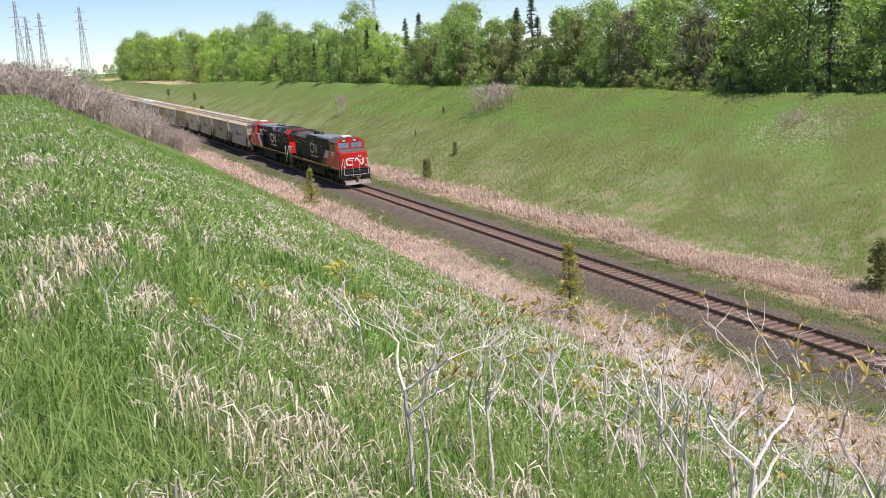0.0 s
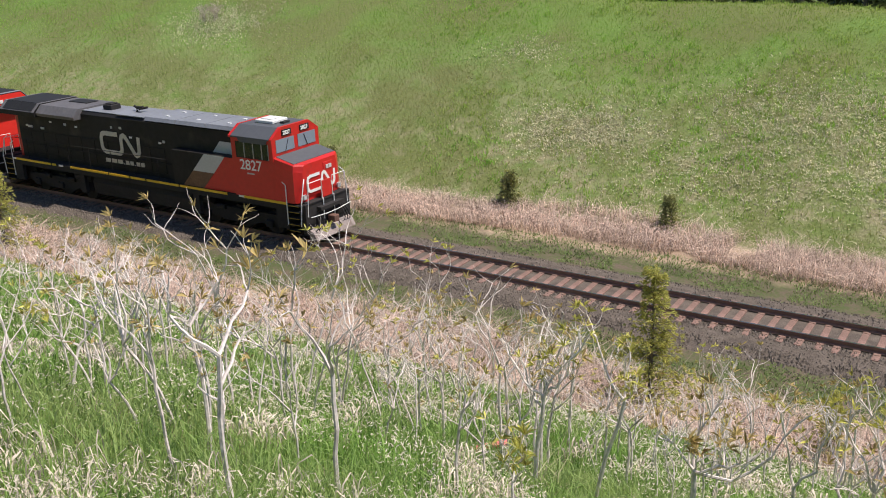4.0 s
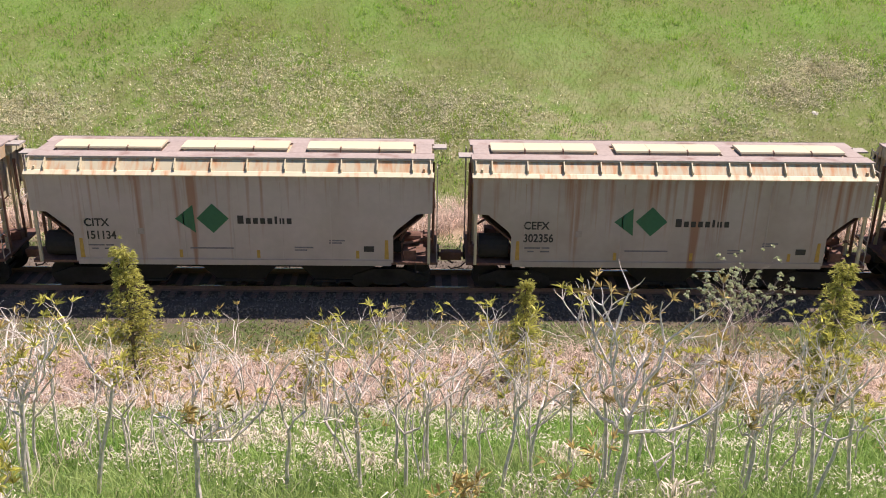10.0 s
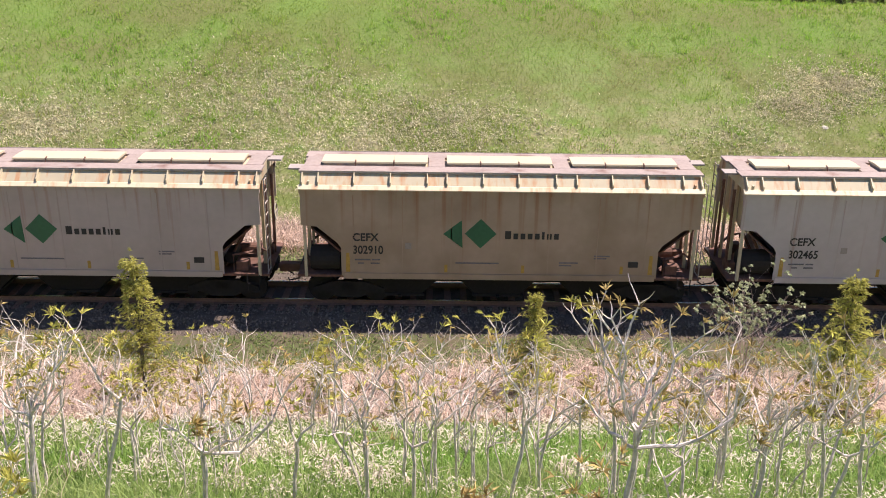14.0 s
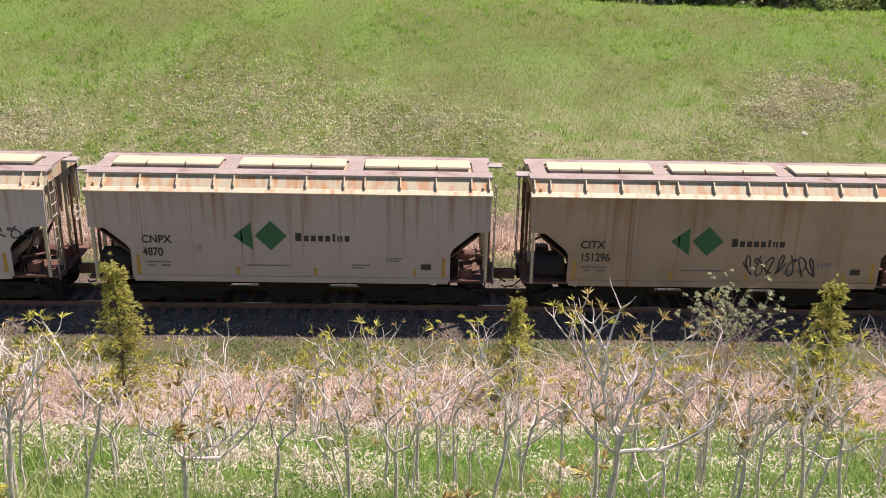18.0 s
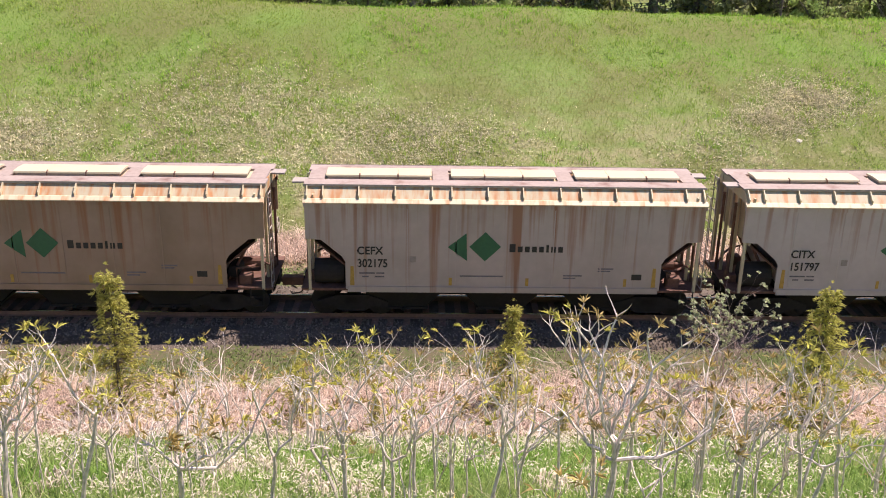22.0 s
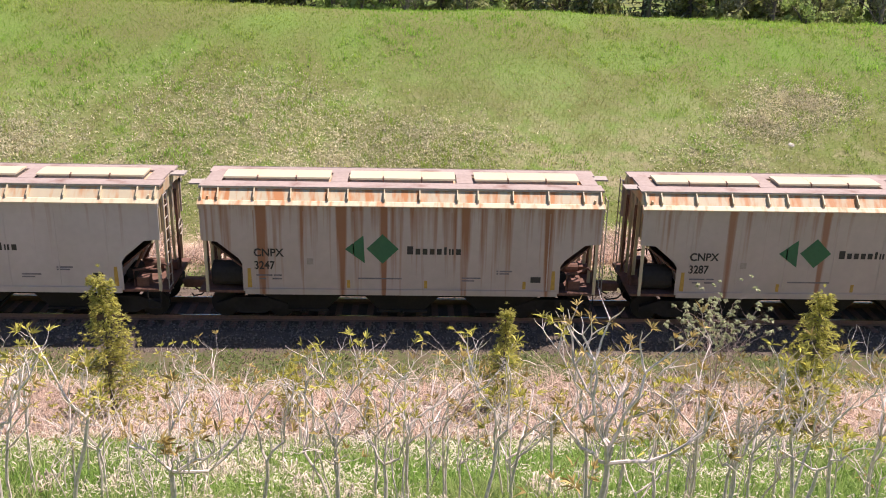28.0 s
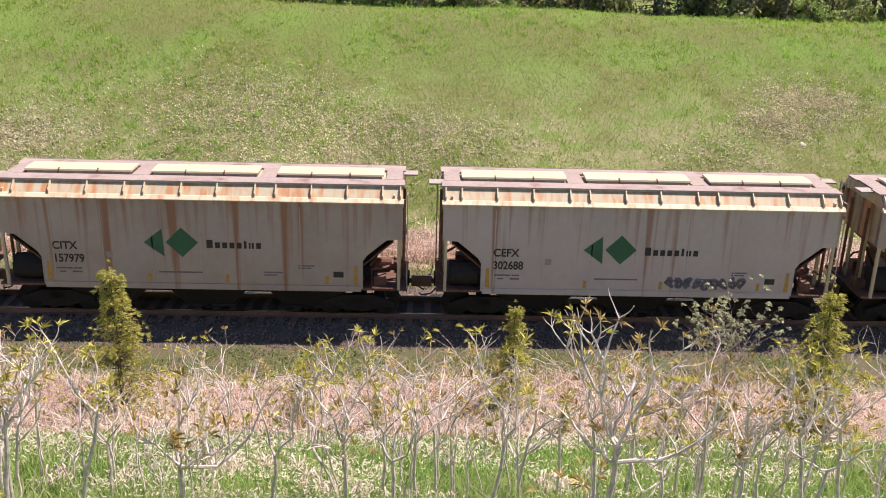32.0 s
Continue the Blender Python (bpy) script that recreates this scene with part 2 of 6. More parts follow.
STEPRUST = mat("rusty_steel", (0.155, 0.08, 0.062), 0.85, vary=0.4, scale=3, dirt=(0.09, 0.04, 0.025), dirt_amount=0.5)
RUNBOARD = mat("weathered_roof_walk", (0.32, 0.26, 0.235), 0.8, vary=0.2, scale=2, dirt=(0.18, 0.10, 0.08), dirt_amount=0.3)
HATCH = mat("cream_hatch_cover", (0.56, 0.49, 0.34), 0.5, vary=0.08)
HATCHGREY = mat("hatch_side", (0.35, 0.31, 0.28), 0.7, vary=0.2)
LOGO_GREEN = mat("green_emblem", (0.018, 0.125, 0.062), 0.55, vary=0.15)
LOGO_BRIGHT = mat("bright_green_emblem", (0.02, 0.26, 0.10), 0.55, vary=0.15)
LOGO_FADED = mat("faded_green_emblem", (0.10, 0.19, 0.12), 0.7, vary=0.3)
LOGO_DARK = mat("dark_teal_emblem", (0.03, 0.075, 0.07), 0.55, vary=0.2)
LETTER = mat("dark_lettering", (0.035, 0.033, 0.032), 0.7, vary=0.25)
SCRAWL = mat("black_spray_paint", (0.05, 0.05, 0.055), 0.7, vary=0.3)
SCRAWL_PALE = mat("grey_spray_paint", (0.16, 0.15, 0.17), 0.7, vary=0.4)
TAPE = mat("ochre_marking", (0.45, 0.28, 0.06), 0.7, vary=0.3)
# Near-black base colour puts the shade beneath the cars into the paint.
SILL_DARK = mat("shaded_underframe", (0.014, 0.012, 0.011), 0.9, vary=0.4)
BARK = mat("sumac_bark", (0.75, 0.655, 0.61), 0.85, vary=0.5, scale=5, islands=0.1)
TRUNK = mat("tree_bark", (0.13, 0.105, 0.085), 0.9, vary=0.35, scale=2, bump=0.5, bump_scale=12)
BLADE = leaf_mat("grass_blades", (0.245, 0.425, 0.088), islands=0.45, through_light=0.5, other=(0.37, 0.47, 0.17), spread=0.5)
BLADE_FAR = leaf_mat("short_bank_grass", (0.31, 0.44, 0.10), islands=0.2, through_light=0.55, other=(0.40, 0.38, 0.17), spread=0.13)
BLADE_LUSH = leaf_mat("lush_bank_grass", (0.26, 0.52, 0.065), islands=0.2, through_light=0.55, other=(0.36, 0.45, 0.11), spread=0.10)
STRAW = leaf_mat("straw_blades", (0.46, 0.41, 0.27), islands=0.35, through_light=0.25)
REED = leaf_mat("dry_tan_grass", (0.60, 0.462, 0.385), islands=0.6, through_light=0.2)
WEED = leaf_mat("verge_weed_leaf", (0.175, 0.245, 0.075), islands=0.4, through_light=0.35)
STRAW_FAR = leaf_mat("bank_straw", (0.40, 0.38, 0.20), islands=0.2, through_light=0.3)
PALE_STRAW = leaf_mat("bleached_straw", (0.62, 0.54, 0.44), islands=0.4, through_light=0.3)
BLEACHED = leaf_mat("bleached_bank_straw", (0.64, 0.60, 0.42), islands=0.35, through_light=0.3)
FLUFF = leaf_mat("pale_seed_heads", (0.60, 0.54, 0.43), islands=0.25, through_light=0.3)
SPROUT = leaf_mat("young_sumac_leaf", (0.56, 0.52, 0.13), islands=0.55, through_light=0.4)
SPROUT_RED = leaf_mat("reddish_bud_leaf", (0.50, 0.375, 0.15), islands=0.5, through_light=0.3)
CEDAR = leaf_mat("cedar_sprays", (0.52, 0.50, 0.15), islands=0.5, through_light=0.5)
PINE = leaf_mat("small_pine_needles", (0.40, 0.41, 0.17), islands=0.5, through_light=0.3)
LEAF_BRIGHT = leaf_mat("fresh_green_leaf", (0.46, 0.61, 0.15), islands=0.3, through_light=0.45)
LEAF_MID = leaf_mat("green_leaf", (0.35, 0.46, 0.15), islands=0.3, through_light=0.45)
LEAF_OLIVE = leaf_mat("olive_leaf", (0.30, 0.33, 0.13), islands=0.3, through_light=0.4)
LEAF_BUSH = leaf_mat("pale_bush_leaf", (0.44, 0.48, 0.30), islands=0.4)
LEAF_DARK = leaf_mat("dark_conifer_needles", (0.108, 0.15, 0.078), islands=0.5, through_light=0.1)
LEAF_GREYGREEN = leaf_mat("greyish_leaf", (0.27, 0.28, 0.17), islands=0.4)
GREYBARK = mat("grey_tree_bark", (0.24, 0.20, 0.175), 0.9, vary=0.35, scale=2)
TWIG = mat("grey_twigs", (0.46, 0.37, 0.345), 0.9, vary=0.3, islands=0.3)
FIELD = mat("dry_field", (0.42, 0.33, 0.19), 0.95, vary=0.25, scale=0.2)
# Pale lavender grey has the distance haze over the towers mixed in.
PYLON = mat("hazed_lattice_steel", (0.46, 0.47, 0.55), 0.6, vary=0.1)
ROCK = mat("pale_stone", (0.55, 0.52, 0.47), 0.9, vary=0.25, scale=3)
PINKBIT = mat("pink_plastic_scrap", (0.75, 0.22, 0.20), 0.6, vary=0.1)

# ---- mesh helpers ----


def part(name, bm, material, parent=None, label=""):
    me = bpy.data.meshes.new(name)
    bm.to_mesh(me)
    bm.free()
    for m in material if isinstance(material, (list, tuple)) else (material,):
        me.materials.append(m)
    ob = new(name, me)
    ob.parent = parent
    if label:
        ob["label"] = label
    return ob


def again(src, name, parent, m):
    """One more object on the same mesh."""
    ob = new(name, src.data)
    ob.parent = parent
    ob.matrix_basis = m
    if "label" in src:
        ob["label"] = src["label"]
    return ob


def solid(name, verts, faces, material, parent=None, label=""):
    me = bpy.data.meshes.new(name)
    me.from_pydata(verts, [], faces)
    for m in material if isinstance(material, (list, tuple)) else (material,):
        me.materials.append(m)
    me.update()
    ob = new(name, me)
    ob.parent = parent
    if label:
        ob["label"] = label
    return ob


def many(name, verts, faces, material):
    """A mesh of many loose pieces from arrays: verts (n, 3), faces as a list of index arrays of one width each."""
    me = bpy.data.meshes.new(name)
    me.vertices.add(len(verts))
    me.vertices.foreach_set("co", np.ascontiguousarray(verts, dtype=np.float32).ravel())
    sizes = np.concatenate([np.full(len(f), f.shape[1]) for f in faces]).astype(np.int32)
    flat = np.concatenate([f.ravel() for f in faces]).astype(np.int32)
    me.loops.add(len(flat))
    me.loops.foreach_set("vertex_index", flat)
    me.polygons.add(len(sizes))
    me.polygons.foreach_set("loop_start", np.concatenate([[0], np.cumsum(sizes)[:-1]]).astype(np.int32))
    me.materials.append(material)
    me.update(calc_edges=True)
    return new(name, me)


def box(bm, x0, x1, y0, y1, z0, z1, bevel=0.0):
    v = [bm.verts.new((x, y, z)) for x in (x0, x1) for y in (y0, y1) for z in (z0, z1)]
    fs = [bm.faces.new([v[i] for i in f]) for f in ((0, 1, 3, 2), (4, 6, 7, 5), (0, 4, 5, 1), (2, 3, 7, 6), (0, 2, 6, 4), (1, 5, 7, 3))]
    if bevel:
        es = list({e for f in fs for e in f.edges})
        bmesh.ops.bevel(bm, geom=es, offset=bevel, segments=1, affect="EDGES")
    return bm


def prism(bm, pts, a0, a1, axis="y"):
    """A polygon of (u, z) points, drawn out along an axis."""
    def at(p, a):
        return (p[0], a, p[1]) if axis == "y" else (a, p[0], p[1])
    lo, hi = [bm.verts.new(at(p, a0)) for p in pts], [bm.verts.new(at(p, a1)) for p in pts]
    n = len(pts)
    bm.faces.new(lo)
    bm.faces.new(hi[::-1])
    for i in range(n):
        bm.faces.new((lo[i], hi[i], hi[(i + 1) % n], lo[(i + 1) % n]))
    bmesh.ops.recalc_face_normals(bm, faces=bm.faces[:])
    return bm


def tube(bm, pts, r0, r1=None, n=6):
    """A round bar through points, tapering from r0 to r1."""
    r1 = r0 if r1 is None else r1
    rings, count = [], len(pts)
    for i, p in enumerate(pts):
        p = Vector(p)
        d = (Vector(pts[min(i + 1, count - 1)]) - Vector(pts[max(i - 1, 0)])).normalized()
        a = d.cross(Vector((0, 0, 1)) if abs(d.z) < 0.9 else Vector((1, 0, 0))).normalized()
        c = d.cross(a)
        r = r0 + (r1 - r0) * i / max(count - 1, 1)
        rings.append([bm.verts.new(p + r * (math.cos(2 * math.pi * k / n) * a + math.sin(2 * math.pi * k / n) * c)) for k in range(n)])
    for s, e in zip(rings, rings[1:]):
        for k in range(n):
            bm.faces.new((s[k], s[(k + 1) % n], e[(k + 1) % n], e[k]))
    bm.faces.new(rings[0][::-1])
    bm.faces.new(rings[-1])
    return bm


def disc(bm, x, y0, y1, z, r, n=20):
    """A wheel-like cylinder with its axle along y."""
    lo = [bm.verts.new((x + r * math.cos(2 * math.pi * k / n), y0, z + r * math.sin(2 * math.pi * k / n))) for k in range(n)]
    hi = [bm.verts.new((v.co.x, y1, v.co.z)) for v in lo]
    bm.faces.new(lo)
    bm.faces.new(hi[::-1])
    for k in range(n):
        bm.faces.new((lo[k], hi[k], hi[(k + 1) % n], lo[(k + 1) % n]))
    return bm


def B(*boxes, bevel=0.0):
    bm = bmesh.new()
    for b in boxes:
        box(bm, *b, bevel=bevel)
    return bm


def T(*bars, r=0.02, n=6):
    bm = bmesh.new()
    for pts in bars:
        tube(bm, pts, r, n=n)
    return bm


def P(pts, a0, a1, axis="y"):
    return prism(bmesh.new(), pts, a0, a1, axis)


def lettering(text, size, material, parent, name, m, label="", squeeze=1.0, bold=0.008):
    cu = bpy.data.curves.new("letters", "FONT")
    cu.body, cu.size, cu.extrude, cu.offset = text, size, 0.003, bold
    tmp = bpy.data.objects.new("letters", cu)
    scene.collection.objects.link(tmp)
    bpy.context.view_layer.update()
    me = bpy.data.meshes.new_from_object(tmp.evaluated_get(bpy.context.evaluated_depsgraph_get()))
    bpy.data.objects.remove(tmp)
    me.transform(Matrix.Diagonal((squeeze, 1, 1, 1)))
    me.materials.clear()
    me.materials.append(material)
    ob = new(name, me)
    ob.parent = parent
    ob.matrix_basis = m
    if label:
        ob["label"] = label
    return ob


def thing(name, label, category, group="", kind=""):
    return tagged(new(name), label, category, group, kind)

# ---- the cutting ----


def smooth(a, b, v):
    k = min(max((v - a) / (b - a), 0.0), 1.0)
    return k * k * (3 - 2 * k)


def crest(x):
    """Height of the far bank's top along the track."""
    return 7.25 - 0.4 * smooth(4, 24, x) + 1.1 * smooth(5, -45, x) - 2.6 * smooth(-230, -420, x) + 0.15 * math.sin(x * 0.11)


def ground_z(x, y):
    wob = 0.16 * noise.noise(Vector((x * 0.12, y * 0.12, 0))) + 0.05 * noise.noise(Vector((x * 0.7, y * 0.7, 3)))
    if y < -7.7:
        rise = 0.53 * (-7.7 - y)
        z = -0.5 + rise
        top = 10.75 + 0.03 * (-29.3 - y) if y < -28.6 else 99
        z = min(z, top)
        z = min(z, 11.4)
        return z + wob * smooth(-7.7, -10, y) * (1.0 if y > -26 else 0.4)
    if y > 8.2:
        z, top = -0.5 + 0.45 * (y - 8.2), crest(x)
        d = z - top
        z = z if d < -0.8 else (top if d > 0.8 else top - (0.8 - d) ** 2 / 3.2)
        z -= 1.1 * smooth(26.5, 31, y)
        return z + 1.6 * wob * smooth(8.2, 11, y)
    a = abs(y)
    if a < 2.0:
        return -0.36
    return -0.36 - 0.19 * smooth(2.0, 3.4, a) + 0.6 * wob * smooth(2.8, 5, a)


def spaced(stops):
    out = []
    for a, b, step in stops:
        n = max(1, round((b - a) / step))
        out += [a + (b - a) * i / n for i in range(n)]
    return out + [stops[-1][1]]


XS = spaced([(-3000, -600, 300), (-600, -260, 20), (-260, -120, 4), (-120, -30, 1.2), (-30, 30, 0.8), (30, 80, 4), (80, 600, 60), (600, 3000, 400)])
YS = spaced([(-2500, -120, 340), (-120, -44, 8), (-44, -34, 1.5), (-34, -26, 0.5), (-26, -8.5, 0.7), (-8.5, -2, 0.5), (-2, 2, 1), (2, 9, 0.5), (9, 30, 0.75), (30, 60, 5), (60, 200, 20), (200, 2500, 330)])
gv = [(x, y, ground_z(x, y)) for x in XS for y in YS]
ny = len(YS)
gf = [(i * ny + j, (i + 1) * ny + j, (i + 1) * ny + j + 1, i * ny + j + 1) for i in range(len(XS) - 1) for j in range(ny - 1)]
ground = tagged(solid("ground", gv, gf, GROUND), "grassy railway cutting with straw strips beside the track", "ground", kind="structure")
for p in ground.data.polygons:
    p.use_smooth = True
fx, fy = [-1100 + 68 * i for i in range(11)], [24 + 10 * i for i in range(11)]
field = tagged(solid("field", [(x, y, ground_z(x, y) + 0.12) for x in fx for y in fy], [(i * 11 + j, i * 11 + 11 + j, i * 11 + 12 + j, i * 11 + j + 1) for i in range(10) for j in range(10)], FIELD), "dry tan field beyond the bank", "field", kind="structure")

# ballast bed: a low bank of stone with a shoulder on both sides
rng = np.random.default_rng(4)
bx = spaced([(-320, -100, 5), (-100, 40, 0.5), (40, 90, 5)])
prof = [(-3.0, -0.56), (-2.5, -0.42), (-2.0, -0.28), (-1.6, -0.205), (-0.9, -0.222), (0, -0.228), (0.9, -0.222), (1.6, -0.205), (2.0, -0.28), (2.5, -0.42), (3.0, -0.56)]
bv = [(x, y + 0.10 * noise.noise(Vector((x, y, 7))), z + 0.035 * noise.noise(Vector((x * 1.7, y * 2.1, 1)))) for x in bx for y, z in prof]
npf = len(prof)
bf = [(i * npf + j, (i + 1) * npf + j, (i + 1) * npf + j + 1, i * npf + j + 1) for i in range(len(bx) - 1) for j in range(npf - 1)]
ballast = tagged(solid("ballast_bed", bv, bf, BALLAST), "grey-brown crushed stone bed under the rails", "ballast", kind="structure")


def stones(count):
    """Loose stones on the bed and its shoulders, thick where the camera looks."""
    x = rng.uniform(-75, 30, count)
    y = np.where(rng.random(count) < 0.75, rng.uniform(-3.4, -0.85, count), rng.uniform(0.85, 3.4, count))
    a = np.abs(y)
    z = np.where(a < 1.6, -0.20, np.where(a < 2.0, -0.22 - (a - 1.6) * 0.12, -0.25 - (a - 2.0) * 0.30))
    s = rng.uniform(0.025, 0.06, count)
    base = np.array([(1, 0, -0.3), (-0.5, 0.87, -0.3), (-0.5, -0.87, -0.3), (0.1, 0.1, 0.8)])
    ang = rng.uniform(0, 6.28, count)
    c, sn = np.cos(ang), np.sin(ang)
    v = base[None] * s[:, None, None]
    vx, vy = v[..., 0] * c[:, None] - v[..., 1] * sn[:, None], v[..., 0] * sn[:, None] + v[..., 1] * c[:, None]
    pts = np.stack([vx + x[:, None], vy + y[:, None], v[..., 2] + z[:, None]], -1).reshape(-1, 3)
    o = np.arange(count)[:, None, None] * 4
    faces = (np.array([(0, 1, 3), (1, 2, 3), (2, 0, 3)])[None] + o).reshape(-1, 3)
    return tagged(solid("loose_stones", pts.tolist(), faces.tolist(), STONE), "loose crushed stones on the track bed", "gravel", kind="stuff")


stones(52000)

# ---- track ----
track = thing("railway_track", "single railway track with rusty rails on wooden ties", "railway track", kind="structure")
RAIL_PROFILE = [(-0.075, -0.18), (0.075, -0.18), (0.07, -0.165), (0.012, -0.14), (0.012, -0.045), (0.037, -0.035), (0.037, -0.004), (-0.037, -0.004), (-0.037, -0.035), (-0.012, -0.045), (-0.012, -0.14), (-0.07, -0.165)]
for side in (-0.753, 0.753):
    rail = part("rail", P([(side + a, b) for a, b in RAIL_PROFILE], -320, 90, "x"), RAIL, track)
    part("rail_head", B((-320, 90, side - 0.034, side + 0.034, -0.004, 0.0)), RAIL_TOP, rail, "worn bright running surface")
tie = plate = None
tx = -88.0
spikes = random.Random(3)
while tx < 36:
    m = pose(tx + spikes.uniform(-0.04, 0.04), spikes.uniform(-0.06, 0.06), -0.185 + spikes.uniform(-0.012, 0.006), 0, 0, spikes.uniform(-1.5, 1.5))
    if tie is None:
        tie = part("tie", B((-0.11, 0.11, -1.3, 1.3, -0.14, 0.0), bevel=0.012), TIE, track)
        tie.matrix_basis = m
        plate = part("tie_plate", B((-0.1, 0.1, -0.93, -0.6, 0.0, 0.012), (-0.1, 0.1, 0.6, 0.93, 0.0, 0.012)), RAIL, tie)
    else:
        t2 = again(tie, "tie", track, m)
        again(plate, "tie_plate", t2, Matrix.Identity(4))
    tx += 0.545
bm = bmesh.new()
tx = -320.0
while tx < -88.3:
    box(bm, tx - 0.11, tx + 0.11, -1.3, 1.3, -0.33, -0.185)
    tx += 0.545
part("far_ties", bm, TIE, track)["kind"] = "stuff"

# ---- the train ----
PITCH, LOCO, GAP = 13.81, 21.25, 0.6
# the joint between the second locomotive and the first car: seconds and place along the track
RUN = [(0, -131.6), (2, -98.9), (4.5, -58.8), (6.5, -26.7), (7.5, -11.0), (8, -3.16), (10, 28.94), (12, 60.63), (14, 92.31), (17, 139.64), (18, 155.32), (20, 186.68), (21, 202.31), (22, 217.43), (24, 248.7), (25, 264.3), (27.5, 303.28), (28.5, 318.88), (29.5, 334.49), (30.5, 350.1), (31.5, 365.74), (32, 373.56)]
MESHES = {}
movers = []


def shared(name, key, build, material, parent, m=None, label=""):
    """A part whose mesh is made once and then used by every car."""
    if key not in MESHES:
        me = bpy.data.meshes.new(name)
        bm = build()
        bm.to_mesh(me)
        bm.free()
        for k in material if isinstance(material, (list, tuple)) else (material,):
            me.materials.append(k)
        MESHES[key] = me
    ob = new(name, MESHES[key])
    ob.parent = parent
    if m is not None:
        ob.matrix_basis = m
    if label:
        ob["label"] = label
    return ob


def wheelset(r):
    bm = bmesh.new()
    for s in (-1, 1):
        disc(bm, 0, s * 0.70, s * 0.83, 0, r, 24)
        disc(bm, 0, s * 0.68, s * 0.70, 0, r + 0.03, 24)
        disc(bm, 0, s * 0.83, s * 0.85, 0, r * 0.35, 12)
    disc(bm, 0, -1.0, 1.0, 0, 0.09, 10)
    for k in range(4):
        a = k * math.pi / 2
        box(bm, 0.5 * r * math.cos(a) - 0.05, 0.5 * r * math.cos(a) + 0.05, -0.842, 0.842, 0.5 * r * math.sin(a) - 0.05, 0.5 * r * math.sin(a) + 0.05)
    return bm


def coupler(parent, x, key):
    s = 1 if x > 0 else -1
    c = shared("coupler", key + "coupler", lambda: B((-0.75, -0.25, -0.07, 0.07, 0.80, 0.95), (-0.3, 0.06, -0.16, 0.16, 0.72, 1.0), (-0.9, -0.7, -0.2, 0.2, 0.74, 1.0), bevel=0.02), STEPRUST, parent, pose(x, 0, 0, 0, 0, 0 if s > 0 else 180), "rusty knuckle coupler")
    shared("air_hose", key + "hose", lambda: T([(-0.5, 0.45, 0.85), (-0.25, 0.45, 0.6), (0.05, 0.3, 0.48), (0.12, 0.15, 0.5)], r=0.025), SOOT, c)
    return c


def car_truck(car, x):
    truck = shared("truck", "truck_bolster", lambda: B((-0.22, 0.22, -1.1, 1.1, 0.45, 0.72), bevel=0.03), SOOT, car, pose(x, 0, 0))
    for s in (-1, 1):
        shared("side_frame", "frame%d" % s, lambda: P([(-1.15, 0.55), (-1.15, 0.38), (-0.7, 0.38), (-0.35, 0.22), (0.35, 0.22), (0.7, 0.38), (1.15, 0.38), (1.15, 0.55), (0.5, 0.78), (-0.5, 0.78)], s * 0.93, s * 1.1), SOOT, truck)
        shared("spring_group", "spring%d" % s, lambda: T(*[[(a, s * 1.02, 0.3), (a, s * 1.02, 0.5)] for a in (-0.16, 0, 0.16)], r=0.07), STEPRUST, truck)
    for a in (-0.9, 0.9):
        w = shared("wheelset", "wheelset_car", lambda: wheelset(0.457), SOOT, truck, pose(a, 0, 0.457))
        movers.append((w, Vector((a, 0, 0.457)), 0.457, 1))
    return truck


GUSSETS = [-6.2, -5.70, -4.59, -3.46, -2.31, -1.70, -0.57, 0.53, 1.70, 2.34, 3.44, 4.55, 5.65, 6.2]
RUST_RUNS = {1: ((0.75, 0.22),), 2: ((-2.9, 0.2), (-1.2, 0.2)), 9: ((1.24, 0.32), (-1.4, 0.2)), 10: ((-3.1, 0.16),), 18: ((-1.2, 0.6),), 15: ((-2.2, 0.22), (0.4, 0.25)), 25: ((-2.15, 0.2), (-5.6, 0.16)), 22: ((-4.4, 0.2), (-1.9, 0.22), (-0.6, 0.16), (2.0, 0.2), (4.6, 0.2)), 21: ((-3.4, 0.2), (-0.4, 0.2), (2.9, 0.22)), 27: ((-2.9, 0.2), (-0.9, 0.22), (1.1, 0.2), (2.6, 0.16)), 14: ((1.9, 0.3), (3.0, 0.18)), 19: ((-4.6, 0.16), (-2.9, 0.18), (-0.9, 0.2), (1.0, 0.2), (2.6, 0.2)), 26: ((0.2, 0.16), (-4.6, 0.16))}


